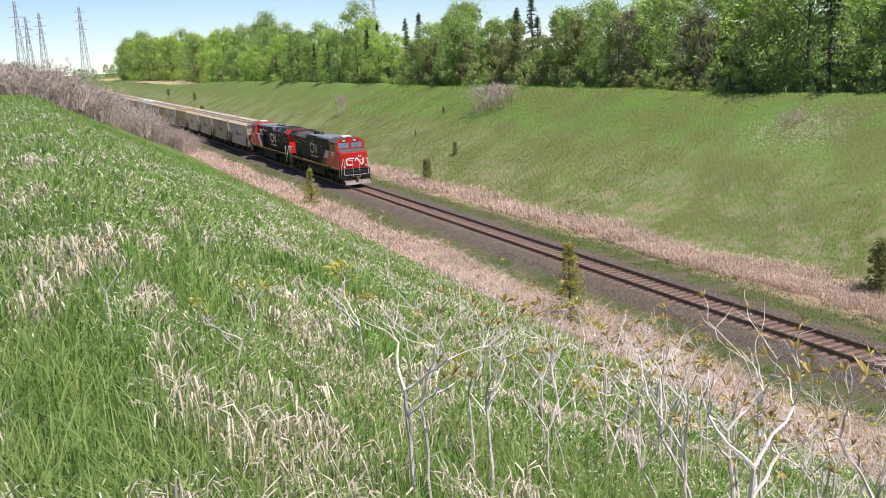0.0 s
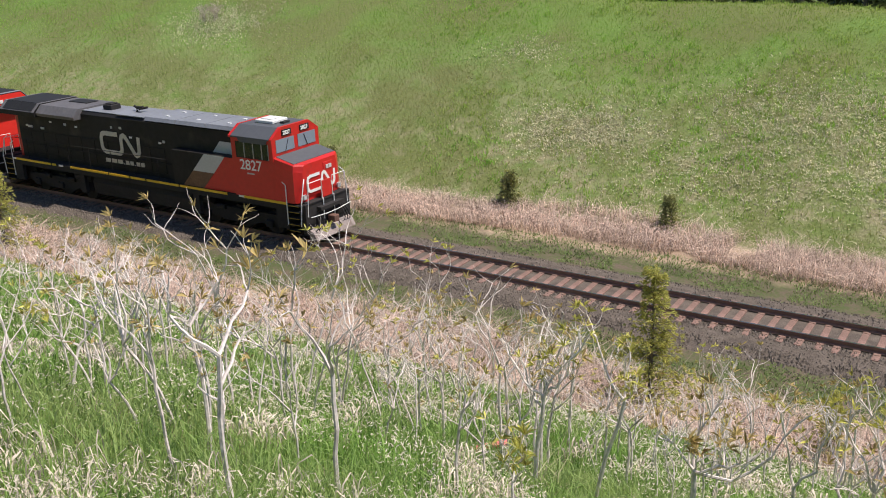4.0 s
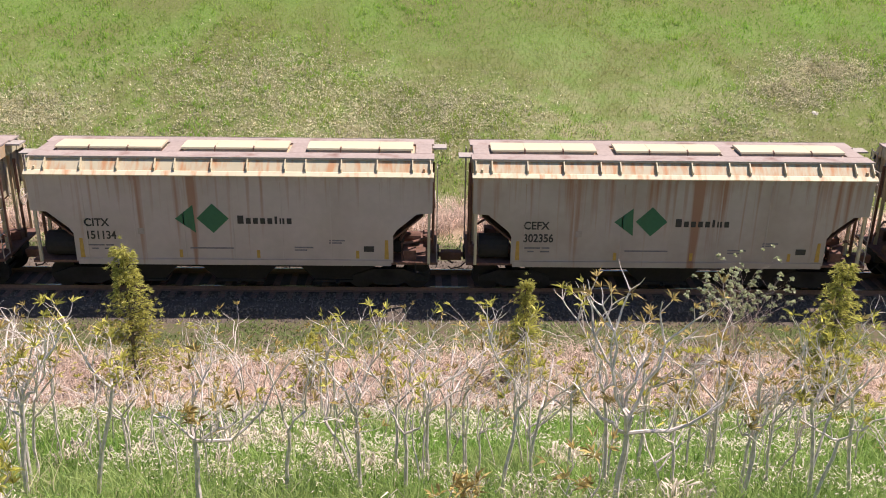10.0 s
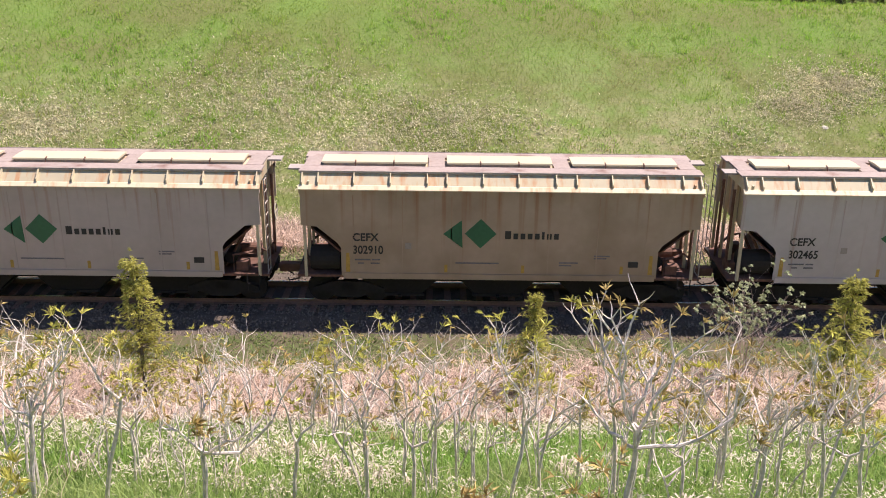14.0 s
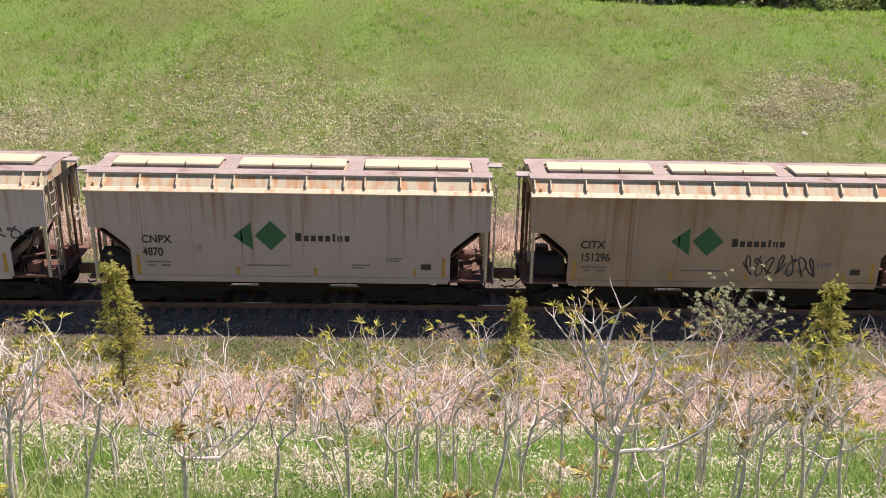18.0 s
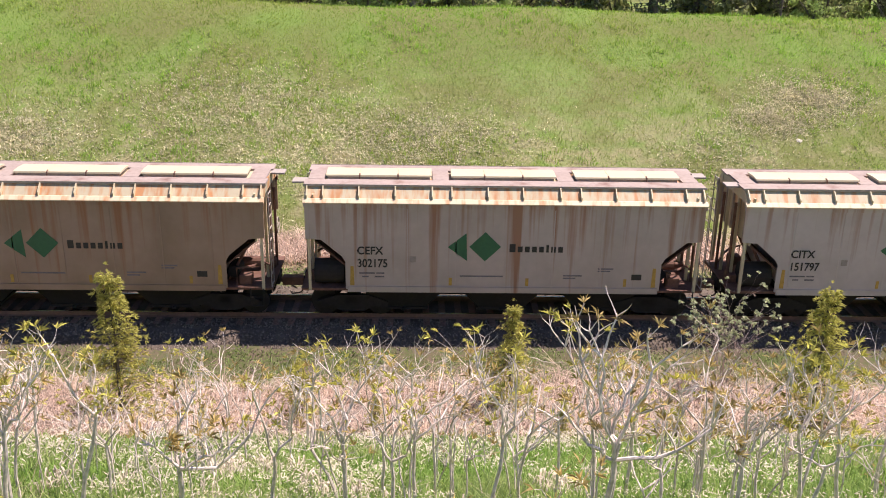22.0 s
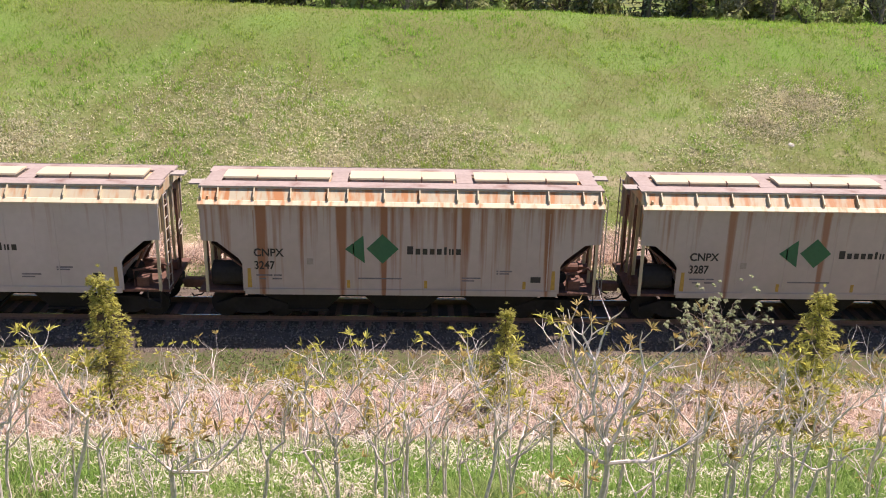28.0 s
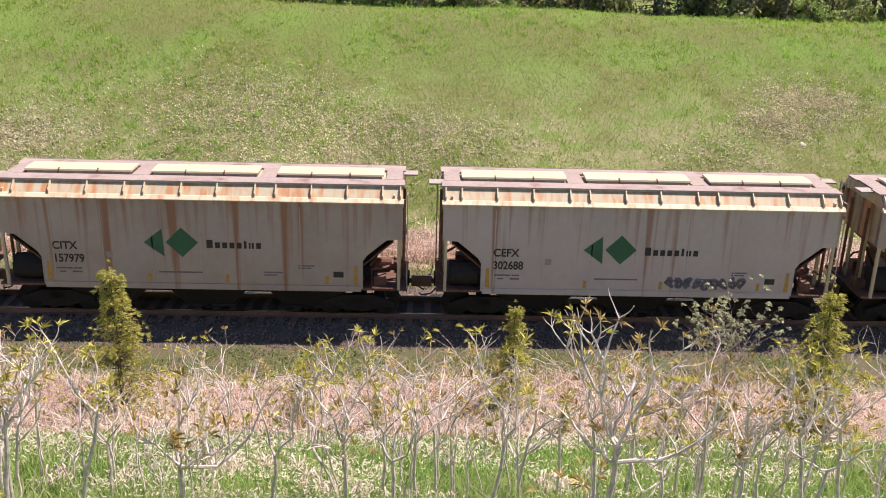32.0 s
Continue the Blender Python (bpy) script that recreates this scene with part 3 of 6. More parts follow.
def hopper_frame(car, paint, modern, trim):
    """Everything below and at the ends of a hopper car."""
    key = "modern" if modern else "old"
    # The lower block under mid-sill is added to hide bright ground beneath.
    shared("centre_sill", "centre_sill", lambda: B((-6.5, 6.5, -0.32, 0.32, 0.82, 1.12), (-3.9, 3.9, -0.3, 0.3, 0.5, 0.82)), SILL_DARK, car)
    for s in (-1, 1):
        for k, a in enumerate((-3.2, 0.0, 3.2)):
            if s < 0:
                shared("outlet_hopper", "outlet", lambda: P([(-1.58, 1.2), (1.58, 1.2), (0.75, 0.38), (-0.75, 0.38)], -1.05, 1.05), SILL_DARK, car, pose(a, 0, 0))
                shared("outlet_gate", "gate", lambda: B((-0.8, 0.8, -1.1, 1.1, 0.3, 0.38), (-0.06, 0.06, -1.25, -1.1, 0.31, 0.37)), SOOT, car, pose(a, 0, 0))
        end = shared("end_platform", "platform", lambda: B((4.9, 6.45, -1.45, 1.45, 1.08, 1.16)), STEPRUST, car, pose(0, 0, 0, 0, 0, 0 if s > 0 else 180), "rusty end platform")
        shared("slope_brace", "brace", lambda: T([(4.95, -0.8, 1.16), (5.7, -0.8, 2.55)], [(4.95, 0.8, 1.16), (5.7, 0.8, 2.55)], [(6.3, -0.6, 1.16), (6.3, -0.6, 3.9)], [(6.3, 0.6, 1.16), (6.3, 0.6, 3.9)], r=0.05), STEPRUST, end)
        shared("brake_cylinder", "cylinder", lambda: T([(5.2, 0.2, 1.42), (5.9, 0.2, 1.42)], r=0.17, n=12), STEPRUST, end)
        shared("air_reservoir", "reservoir%d" % s, (lambda: T([(5.15, -0.95, 1.5), (5.15, -0.2, 1.5)], r=0.2, n=12)) if s > 0 else (lambda: T([(5.10, 0.98, 1.60), (5.16, 0.98, 1.60), (5.98, 0.98, 1.60), (6.04, 0.98, 1.60)], r=0.40, n=16)), SOOT, end)
        turned = pose(0, 0, 0, 0, 0, 0 if s > 0 else 180)
        sheet = part("end_sheet", B((5.98, 6.03, -1.47, 1.47, 2.72, 4.28)), trim, car, "cream end sheet")
        sheet.matrix_basis = turned
        for y in (-0.98, -0.33, 0.33, 0.98):
            shared("end_rib", key + "rib", lambda: B((6.03, 6.1, -0.03, 0.03, 2.74, 4.26)), HATCHGREY, sheet, pose(0, y, 0))
        # Dark rusty steel here also carries the shade under the car's end.
        part("slope_sheet", P([(5.98, 2.76), (5.98, 2.70), (4.72, 1.62), (4.72, 1.70)], -1.4, 1.4), STEPRUST, car).matrix_basis = turned
        for y in (-1.47, -0.5, 0.5, 1.47):
            post = part("corner_post" if abs(y) > 1 else "end_post", B((6.12, 6.21, y - 0.045, y + 0.045, 1.12, 4.28 if abs(y) < 1 else 4.02)), trim, car)
            post.matrix_basis = turned
        shared("brake_wheel" if s > 0 else "uncoupling_lever", "brake%d" % s, (lambda: T(*[[(6.36, 0.75 + 0.27 * math.cos(q * 0.5236), 2.55 + 0.27 * math.sin(q * 0.5236)), (6.36, 0.75 + 0.27 * math.cos((q + 1) * 0.5236), 2.55 + 0.27 * math.sin((q + 1) * 0.5236))] for q in range(12)], [(6.2, 0.75, 2.55), (6.38, 0.75, 2.55)], [(6.36, 0.48, 2.55), (6.36, 1.02, 2.55)], r=0.022)) if s > 0 else (lambda: T([(6.5, -1.45, 0.95), (6.6, -0.5, 0.9), (6.7, -0.1, 1.05)], r=0.018)), HATCHGREY, end)
        shared("brake_pipe", "pipes", lambda: T([(5.3, -1.3, 1.2), (5.3, -1.3, 1.75), (5.7, -1.1, 1.75), (6.1, -0.6, 1.7), (6.3, -0.4, 1.5)], r=0.04), STEPRUST, end)
        shared("valve_box", "valves", lambda: B((5.35, 5.75, -1.25, -0.85, 1.16, 1.5), bevel=0.02), STEPRUST, end)
        shared("brake_valve", "valve", lambda: B((5.95, 6.3, 0.25, 0.78, 1.16, 1.46), bevel=0.03), STEPRUST, end)
        lad = shared("end_ladder", "ladder", lambda: T([(6.42, -1.4, 1.0), (6.42, -1.4, 4.3)], [(6.42, -0.95, 1.0), (6.42, -0.95, 4.3)], *[[(6.42, -1.4, 1.2 + 0.38 * i), (6.42, -0.95, 1.2 + 0.38 * i)] for i in range(9)], r=0.018), HATCHGREY, car, pose(0, 0, 0, 0, 0, 0 if s > 0 else 180))
        shared("side_step", "sidestep", lambda: T([(6.15, -1.52, 0.55), (6.15, -1.52, 1.15)], [(5.75, -1.52, 0.55), (5.75, -1.52, 1.15)], [(5.75, -1.52, 0.55), (6.15, -1.52, 0.55)], [(5.75, -1.52, 0.85), (6.15, -1.52, 0.85)], r=0.02), SOOT, car, pose(0, 0, 0, 0, 0, 0 if s > 0 else 180))
        coupler(car, s * 6.86, "car")
        car_truck(car, s * 4.85)


def old_hopper(k, colour, rust, dull, marks, number, logo=LOGO_GREEN, streak=(0.285, 0.112, 0.046), label="", roof_rust=0.3):
    car = thing("hopper_car", label or "dirty grey covered hopper car with a green emblem", "hopper car", "train of hopper cars")
    paint = car_paint("car_side_paint", colour, rust, dull, streak, seed=k * 1.37, runs=RUST_RUNS.get(k, ()))
    # One cream in two tones: sunlight painted into the eave, shade into the roof.
    eave = car_paint("sunlit_eave_paint", (0.66, 0.58, 0.42), roof_rust * 0.2 + rust * 0.62, 0.05, (0.52, 0.19, 0.06), seed=k * 2.1 + 9)
    chord = car_paint("car_roof_paint", (0.52, 0.46, 0.33), roof_rust * 0.5 + rust * 0.8, 0.05, (0.50, 0.19, 0.06), seed=k * 2.1 + 5)
    body = part("body", P([(-5.7, 4.12), (-5.7, 3.0), (-4.7, 2.1), (-4.7, 1.2), (4.7, 1.2), (4.7, 2.1), (5.7, 3.0), (5.7, 4.12)], -1.48, 1.48), paint, car)
    for s in (-1, 1):
        side = part("side_sheet", P([(-6.27, 4.05), (-6.27, 2.86), (-5.78, 2.82), (-5.14, 2.28), (-5.03, 2.10), (-5.03, 1.17), (5.03, 1.17), (5.03, 2.10), (5.14, 2.28), (5.78, 2.82), (6.27, 2.86), (6.27, 4.05)], s * 1.48, s * 1.53), paint, car)
        for i in range(7):
            seam = part("panel_seam", B((-0.018, 0.018, min(s * 1.528, s * 1.541), max(s * 1.528, s * 1.541), 1.2, 3.86)), paint, side)
            seam.matrix_basis = pose(-4.62 + 1.54 * i, 0, 0)
        part("side_sill", B((-4.97, 4.97, min(s * 1.5, s * 1.57), max(s * 1.5, s * 1.57), 1.08, 1.27)), paint, car)
        part("top_chord", B((-6.3, 6.3, min(s * 1.48, s * 1.56), max(s * 1.48, s * 1.56), 3.9, 4.035)), paint, car)
        part("eave_strip", P([(s * 1.44, 4.037), (s * 1.62, 4.037), (s * 1.62, 4.065), (s * 1.505, 4.165), (s * 1.44, 4.165)], -6.31, 6.31, "x"), eave, car, "cream eave strip lightened as if sunlit")
        slant = part("roof_slope", P([(s * 1.48, 4.08), (s * 1.48, 4.14), (s * 1.17, 4.46), (s * 1.05, 4.46), (s * 1.05, 4.08)], -6.27, 6.27, "x"), chord, car)
        for a in GUSSETS:
            shared("gusset", "gusset%d" % s, lambda: P([(s * 1.515, 4.155), (s * 1.52, 4.27), (s * 1.25, 4.51), (s * 1.15, 4.43), (s * 1.42, 4.14)], -0.016, 0.016, "x"), HATCH, slant, pose(a, 0, 0))
        shared("roof_walk", "walk%d" % s, lambda: B((-6.32, 6.32, min(s * 0.55, s * 1.19), max(s * 0.55, s * 1.19), 4.48, 4.53)), RUNBOARD, car)
        shared("walk_edge", "edge%d" % s, lambda: B((-6.32, 6.32, min(s * 1.19, s * 1.21), max(s * 1.19, s * 1.21), 4.47, 4.545)), HATCHGREY, car)
        shared("end_step", "endstep", lambda: B((6.26, 6.72, 0.25, 0.75, 4.44, 4.49)), HATCHGREY, car, pose(0, 0, 0, 0, 0, 0 if s > 0 else 180))
    part("roof_sheet", B((-6.25, 6.25, -1.04, 1.04, 4.1, 4.46)), chord, car)
    for a in (-5.98, -2.03, 1.97, 5.98):
        shared("cross_walk", "cross", lambda: B((-0.26, 0.26, -0.54, 0.54, 4.478, 4.532)), RUNBOARD, car, pose(a, 0, 0))
    for a in (-4.0, -0.02, 3.96):
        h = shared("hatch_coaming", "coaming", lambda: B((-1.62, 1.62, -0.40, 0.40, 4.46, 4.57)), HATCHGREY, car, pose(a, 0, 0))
        for i, (x0, x1) in enumerate(((-1.68, -0.61), (-0.605, 0.605), (0.61, 1.68))):
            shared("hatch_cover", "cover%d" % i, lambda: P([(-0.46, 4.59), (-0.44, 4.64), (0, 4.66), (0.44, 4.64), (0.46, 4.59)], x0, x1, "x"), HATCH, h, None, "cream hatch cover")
        for i in (-0.61, 0.61):
            shared("hatch_latch", "latch", lambda: T([(0, -0.5, 4.52), (0, -0.47, 4.63), (0, -0.36, 4.66)], r=0.025), STEPRUST, h, pose(i, 0, 0))
    markings(car, marks, number, logo, -0.62, -1.535)
    hopper_frame(car, paint, False, chord)
    return car


def markings(car, marks, number, logo, lx, y, back=4.04):
    """Emblem, a maker's name as plain bars, and the car's own marks, on the near side."""
    em = part("emblem", P([(lx - 0.5, 2.64), (lx, 2.15), (lx + 0.5, 2.64), (lx, 3.13)], y - 0.006, y + 0.004), logo, car, "green diamond emblem")
    part("emblem_wing", P([(lx - 1.18, 2.62), (lx - 0.56, 2.16), (lx - 0.60, 3.08)], y - 0.006, y + 0.004), logo, em)
    x = lx + 0.77
    for w, h in ((0.19, 0.27), (0.15, 0.19), (0.15, 0.19), (0.15, 0.19), (0.15, 0.19), (0.08, 0.25), (0.15, 0.19), (0.15, 0.19)):
        shared("name_bar", "bar%g%g%g" % (w, h, y), lambda: B((0, w, y - 0.005, y + 0.003, 0, h)), LETTER, car, pose(x, 0, 2.47))
        x += w + 0.075
    lettering(marks, 0.36, LETTER, car, "reporting_mark", pose(lx - back, y - 0.003, 2.36, 90), squeeze=0.95)
    lettering(number, 0.38, LETTER, car, "car_number", pose(lx - back, y - 0.003, 1.93, 90), squeeze=0.85)
    shared("data_panel", "data%g" % y, lambda: B(*[(a, b, y - 0.004, y + 0.003, z, z + 0.045) for a, b, z in ((-4.6, -4.1, 1.70), (-4.05, -3.8, 1.70), (-4.5, -4.3, 1.58), (-4.1, -3.8, 1.58), (-1.4, 0.0, 1.62), (1.9, 2.5, 1.66), (1.9, 2.3, 1.57), (3.0, 3.5, 1.9), (3.0, 3.4, 1.82))]), SCRAWL_PALE, car)["kind"] = "stuff"
    shared("notice_plate", "plate%g" % y, lambda: B((4.1, 4.42, y - 0.006, y + 0.003, 1.55, 1.74)), LETTER, car)
    shared("notice_plate", "square%g" % y, lambda: B((-3.0, -2.8, y - 0.006, y + 0.003, 2.1, 2.3)), HATCHGREY, car)
    for a in (-4.82, 4.82):
        shared("end_stripe", "stripe%g" % y, lambda: P([(-0.07, 1.3), (0.07, 1.3), (0.05, 1.95), (-0.05, 1.95)], y - 0.005, y + 0.003), TAPE, car, pose(a, 0, 0))
    for a in (-1.7, 0.75, 3.9):
        shared("jacking_mark", "jack%g" % y, lambda: B((-0.05, 0.05, y - 0.005, y + 0.003, 1.32, 1.58)), TAPE, car, pose(a, 0, 0))


def modern_hopper(k, colour, rust, marks, number, logo, label, top=None, dull=0.04):
    """The newer white cars: deeper sides, small roof ribs, square brown pads on the roof."""
    car = thing("hopper_car", label, "hopper car", "train of hopper cars")
    paint = car_paint("white_car_paint", colour, rust, dull, (0.36, 0.13, 0.05) if not top else (0.20, 0.095, 0.05), seed=k * 1.9, runs=RUST_RUNS.get(k, ()))
    roof = car_paint("stained_roof_paint", top, 0.55, 0.15, (0.42, 0.17, 0.06), seed=k) if top else car_paint("white_roof_paint", (0.60, 0.59, 0.585), 0.06, 0.04, seed=k)
    part("body", P([(-5.9, 4.18), (-5.9, 3.0), (-4.7, 2.1), (-4.7, 1.2), (4.7, 1.2), (4.7, 2.1), (5.9, 3.0), (5.9, 4.18)], -1.48, 1.48), paint, car)
    for s in (-1, 1):
        side = part("side_sheet", P([(-6.27, 4.1), (-6.27, 2.9), (-5.15, 2.05), (-5.15, 1.17), (5.15, 1.17), (5.15, 2.05), (6.27, 2.9), (6.27, 4.1)], s * 1.48, s * 1.54), paint, car)
        part("side_sill", B((-6.27, 6.27, min(s * 1.5, s * 1.58), max(s * 1.5, s * 1.58), 1.08, 1.25)), paint, car)
        part("top_chord", B((-6.3, 6.3, min(s * 1.48, s * 1.57), max(s * 1.48, s * 1.57), 3.93, 4.065)), paint, car)
        part("eave_strip", P([(s * 1.46, 4.067), (s * 1.61, 4.067), (s * 1.61, 4.085), (s * 1.495, 4.165), (s * 1.46, 4.165)], -6.31, 6.31, "x"), roof, car)
        slant = part("roof_slope", P([(s * 1.5, 4.1), (s * 1.5, 4.16), (s * 1.2, 4.47), (s * 1.05, 4.47), (s * 1.05, 4.1)], -6.29, 6.29, "x"), roof, car)
        for a in (-5.80, -4.54, -3.28, -2.43, -1.82, -0.12, 1.57, 2.18, 3.03, 4.31, 5.55):
            shared("gusset", "mgusset%d" % s, lambda: P([(s * 1.60, 4.17), (s * 1.58, 4.28), (s * 1.26, 4.52), (s * 1.16, 4.44), (s * 1.43, 4.16)], -0.03, 0.03, "x"), HATCHGREY, slant, pose(a, 0, 0))
        part("roof_walk", B((-6.32, 6.32, min(s * 0.58, s * 1.22), max(s * 0.58, s * 1.22), 4.49, 4.54)), roof, car)
        shared("end_step", "endstep_w", lambda: B((6.26, 6.72, 0.25, 0.75, 4.46, 4.51)), WHITERAIL, car, pose(0, 0, 0, 0, 0, 0 if s > 0 else 180))
    part("roof_sheet", B((-6.25, 6.25, -1.04, 1.04, 4.1, 4.47)), roof, car)
    for a in (-5.85, -1.95, 1.95, 5.85):
        shared("roof_pad", "pad", lambda: B((-0.27, 0.27, -0.52, 0.52, 4.479, 4.545)), STEPRUST, car, pose(a, 0, 0), "brown grating pad")
    for a in (-3.9, 0.0, 3.9):
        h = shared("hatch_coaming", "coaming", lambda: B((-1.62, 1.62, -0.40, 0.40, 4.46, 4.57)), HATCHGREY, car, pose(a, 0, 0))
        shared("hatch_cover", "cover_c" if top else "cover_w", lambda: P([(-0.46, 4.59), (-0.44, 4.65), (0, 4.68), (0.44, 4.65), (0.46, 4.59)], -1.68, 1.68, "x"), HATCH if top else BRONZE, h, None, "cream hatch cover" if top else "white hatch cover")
    for a in (-1.05, 1.05):
        part("weld_seam", B((a - 0.012, a + 0.012, -1.552, -1.535, 1.25, 3.9)), paint, car)
    markings(car, marks, number, logo, -0.62, -1.545, 3.62)
    shared("end_ladder_side", "mladder" + ("t" if top else ""), lambda: T([(5.75, -1.6, 0.7), (5.75, -1.6, 2.2)], [(6.1, -1.6, 0.7), (6.1, -1.6, 4.2)], *[[(5.75, -1.6, 0.75 + 0.35 * i), (6.1, -1.6, 0.75 + 0.35 * i)] for i in range(5)], r=0.018), SOOT if top else WHITERAIL, car)
    shared("end_ladder_side", "mladder2" + ("t" if top else ""), lambda: T([(-5.75, -1.6, 0.7), (-5.75, -1.6, 2.2)], [(-6.1, -1.6, 0.7), (-6.1, -1.6, 4.0)], *[[(-5.75, -1.6, 0.75 + 0.35 * i), (-6.1, -1.6, 0.75 + 0.35 * i)] for i in range(5)], r=0.018), SOOT if top else WHITERAIL, car)
    hopper_frame(car, paint, True, roof)
    return car


def ribbon(pts, w, y0, y1):
    """A flat band of even width along a bent line, in the x-z plane."""
    bm = bmesh.new()
    left, right = [], []
    for i, p in enumerate(pts):
        p = Vector(p)
        a = (p - Vector(pts[i - 1])).normalized() if i else None
        c = (Vector(pts[i + 1]) - p).normalized() if i < len(pts) - 1 else None
        d = ((a or c) + (c or a)).normalized()
        n = Vector((-d.y, d.x))
        k = w / 2 / max(0.4, n.dot(Vector((-(a or c).y, (a or c).x))))
        left.append(p + n * k)
        right.append(p - n * k)
    for i in range(len(pts) - 1):
        prism(bm, [left[i], left[i + 1], right[i + 1], right[i]], y0, y1)
    return bm


def emblem_line(w, h):
    """The bent band of the railway's emblem: an open loop that runs on into a zigzag."""
    r = 0.28 * h
    return [(0.45 * w, h), (r, h), (0.3 * r, h - 0.3 * r), (0, h - r), (0, r), (0.3 * r, 0.3 * r), (r, 0), (0.47 * w, 0), (0.515 * w, 0.08 * h), (0.535 * w, 0.25 * h), (0.535 * w, 0.75 * h), (0.56 * w, 0.93 * h),
            (0.61 * w, h), (0.66 * w, 0.92 * h), (0.86 * w, 0.10 * h), (0.905 * w, 0), (0.955 * w, 0.06 * h), (0.985 * w, 0.22 * h), (w, h)]


def locomotive(number, newer):
    """A wide-cab diesel, nose towards +x, 0 at its middle."""
    red, pale = (REDB, WHITE) if newer else (RED, PALE)
    logo = WHITE if newer else WORNWHITE
    e = thing("locomotive", "black and red six-axle diesel locomotive with %s lettering" % ("clean white" if newer else "worn cream"), "locomotive", "locomotives")
    part("underframe", B((-9.5, 9.35, -1.48, 1.48, 1.42, 1.70)), SOOT, e)
    part("walkway", B((-9.5, 9.4, -1.5, 1.5, 1.70, 1.74)), SOOT, e)
    for s in (-1, 1):
        for a, b in ((-9.1, -6.2), (-6.1, -5.8), (-4.7, -1.9), (-1.8, -0.4), (-0.3, 0.7), (0.8, 2.9), (3.0, 5.9), (6.9, 9.3)):
            part("sill_tape", B((a, b, min(s * 1.48, s * 1.51), max(s * 1.48, s * 1.51), 1.66, 1.76)), YELLOW, e)
        for a in (-9.3, -5.55, 6.6):
            part("sill_tape", B((a, a + 0.3, min(s * 1.48, s * 1.512), max(s * 1.48, s * 1.512), 1.67, 1.75)), WHITE, e)
    part("fuel_tank", P([(-1.2, 1.4), (-1.35, 1.1), (-1.3, 0.55), (-0.95, 0.36), (0.95, 0.36), (1.3, 0.55), (1.35, 1.1), (1.2, 1.4)], -3.3, 3.4, "x"), SOOT, e)
    for s in (-1, 1):
        part("end_sill_box", B((min(s * 8.3, s * 10.0), max(s * 8.3, s * 10.0), -0.95, 0.95, 0.5, 1.42)), SOOT, e)
        for y in (-1.38, 1.38):
            part("jacking_pad", B((min(s * 8.65, s * 9.3), max(s * 8.65, s * 9.3), y - 0.09, y + 0.09, 0.6, 1.45)), SOOT, e)
            part("sand_box", B((min(s * 3.75, s * 4.1), max(s * 3.75, s * 4.1), y - 0.1, y + 0.1, 0.55, 1.45)), SOOT, e)
    for a in (-3.5, 3.6):
        part("air_tank", T([(a, -1.15, 1.2), (a + (-1.2 if a < 0 else 1.0), -1.15, 1.2)], r=0.19, n=12), SOOT, e)
    # long hood
    hood = part("long_hood", P([(-0.95, 1.74), (-0.95, 4.30), (-0.80, 4.45), (0.80, 4.45), (0.95, 4.30), (0.95, 1.74)], -9.1, 6.4, "x"), BLACK, e)
    for s in (-1, 1):
        y = s * 0.95
        for i in range(11):
            a = -8.6 + 0.98 * i
            shared("hood_door", "door%d" % s, lambda: B((-0.45, 0.45, min(y, y + s * 0.025), max(y, y + s * 0.025), 1.95, 3.15), bevel=0.01), BLACK, hood, pose(a, 0, 0))
            if i % 2 == 0:
                shared("door_label", "doorlabel%d" % s, lambda: B((-0.08, 0.08, min(y, y + s * 0.032), max(y, y + s * 0.032), 3.35, 3.43)), WHITERAIL, hood, pose(a + 0.2, 0, (i * 37 % 5) * 0.08))
        for a, z, w in ((-8.0, 2.95, 0.25), (-7.2, 3.3, 0.16), (-6.5, 3.05, 0.2), (-5.6, 2.75, 0.12), (-4.9, 3.5, 0.12), (-3.4, 3.55, 0.1), (0.9, 3.4, 0.14), (1.7, 3.15, 0.12), (-4.2, 2.9, 0.22)) if newer else ((-8.3, 3.3, 0.34), (-7.3, 3.28, 0.26), (-5.4, 3.62, 0.16), (1.6, 3.42, 0.14), (-1.9, 3.78, 0.1), (-1.3, 3.8, 0.16)):
            part("warning_label", B((a, a + w, min(y, y + s * 0.03), max(y, y + s * 0.03), z, z + 0.11)), PALE, hood)
        part("hood_rail", T([(-8.8, s * 1.02, 2.45), (2.2, s * 1.02, 2.45)], r=0.018), SOOT, hood)
    # radiator section with its overhanging wings
    wing = [(-0.98, 3.96), (-1.5, 4.0), (-1.5, 4.22), (-1.08, 4.60), (1.08, 4.60), (1.5, 4.22), (1.5, 4.0), (0.98, 3.96)]
    rad = part("radiator_wing", P(wing, -9.7, -6.9 if not newer else -3.42, "x"), BLACK, e)
    part("radiator_top", P([(-1.50, 4.235), (-1.08, 4.615), (1.08, 4.615), (1.50, 4.235), (1.46, 4.22), (1.06, 4.60), (-1.06, 4.60), (-1.46, 4.22)], -9.71, -6.9 if not newer else -3.42, "x"), ROOFGREY if newer else DUSTYROOF, rad)
    spans = [(-9.45, -7.1)] if not newer else [(-9.44, -6.49), (-5.96, -4.12)]
    for a, b in spans:
        for s in (-1, 1):
            g = part("radiator_grille", P([(s * 1.47, 4.285), (s * 1.10, 4.625), (s * 1.08, 4.61), (s * 1.45, 4.26)], a, b, "x"), GRILLE, rad)
            for i in range(int((b - a) / 0.35)):
                x = a + 0.17 + 0.35 * i
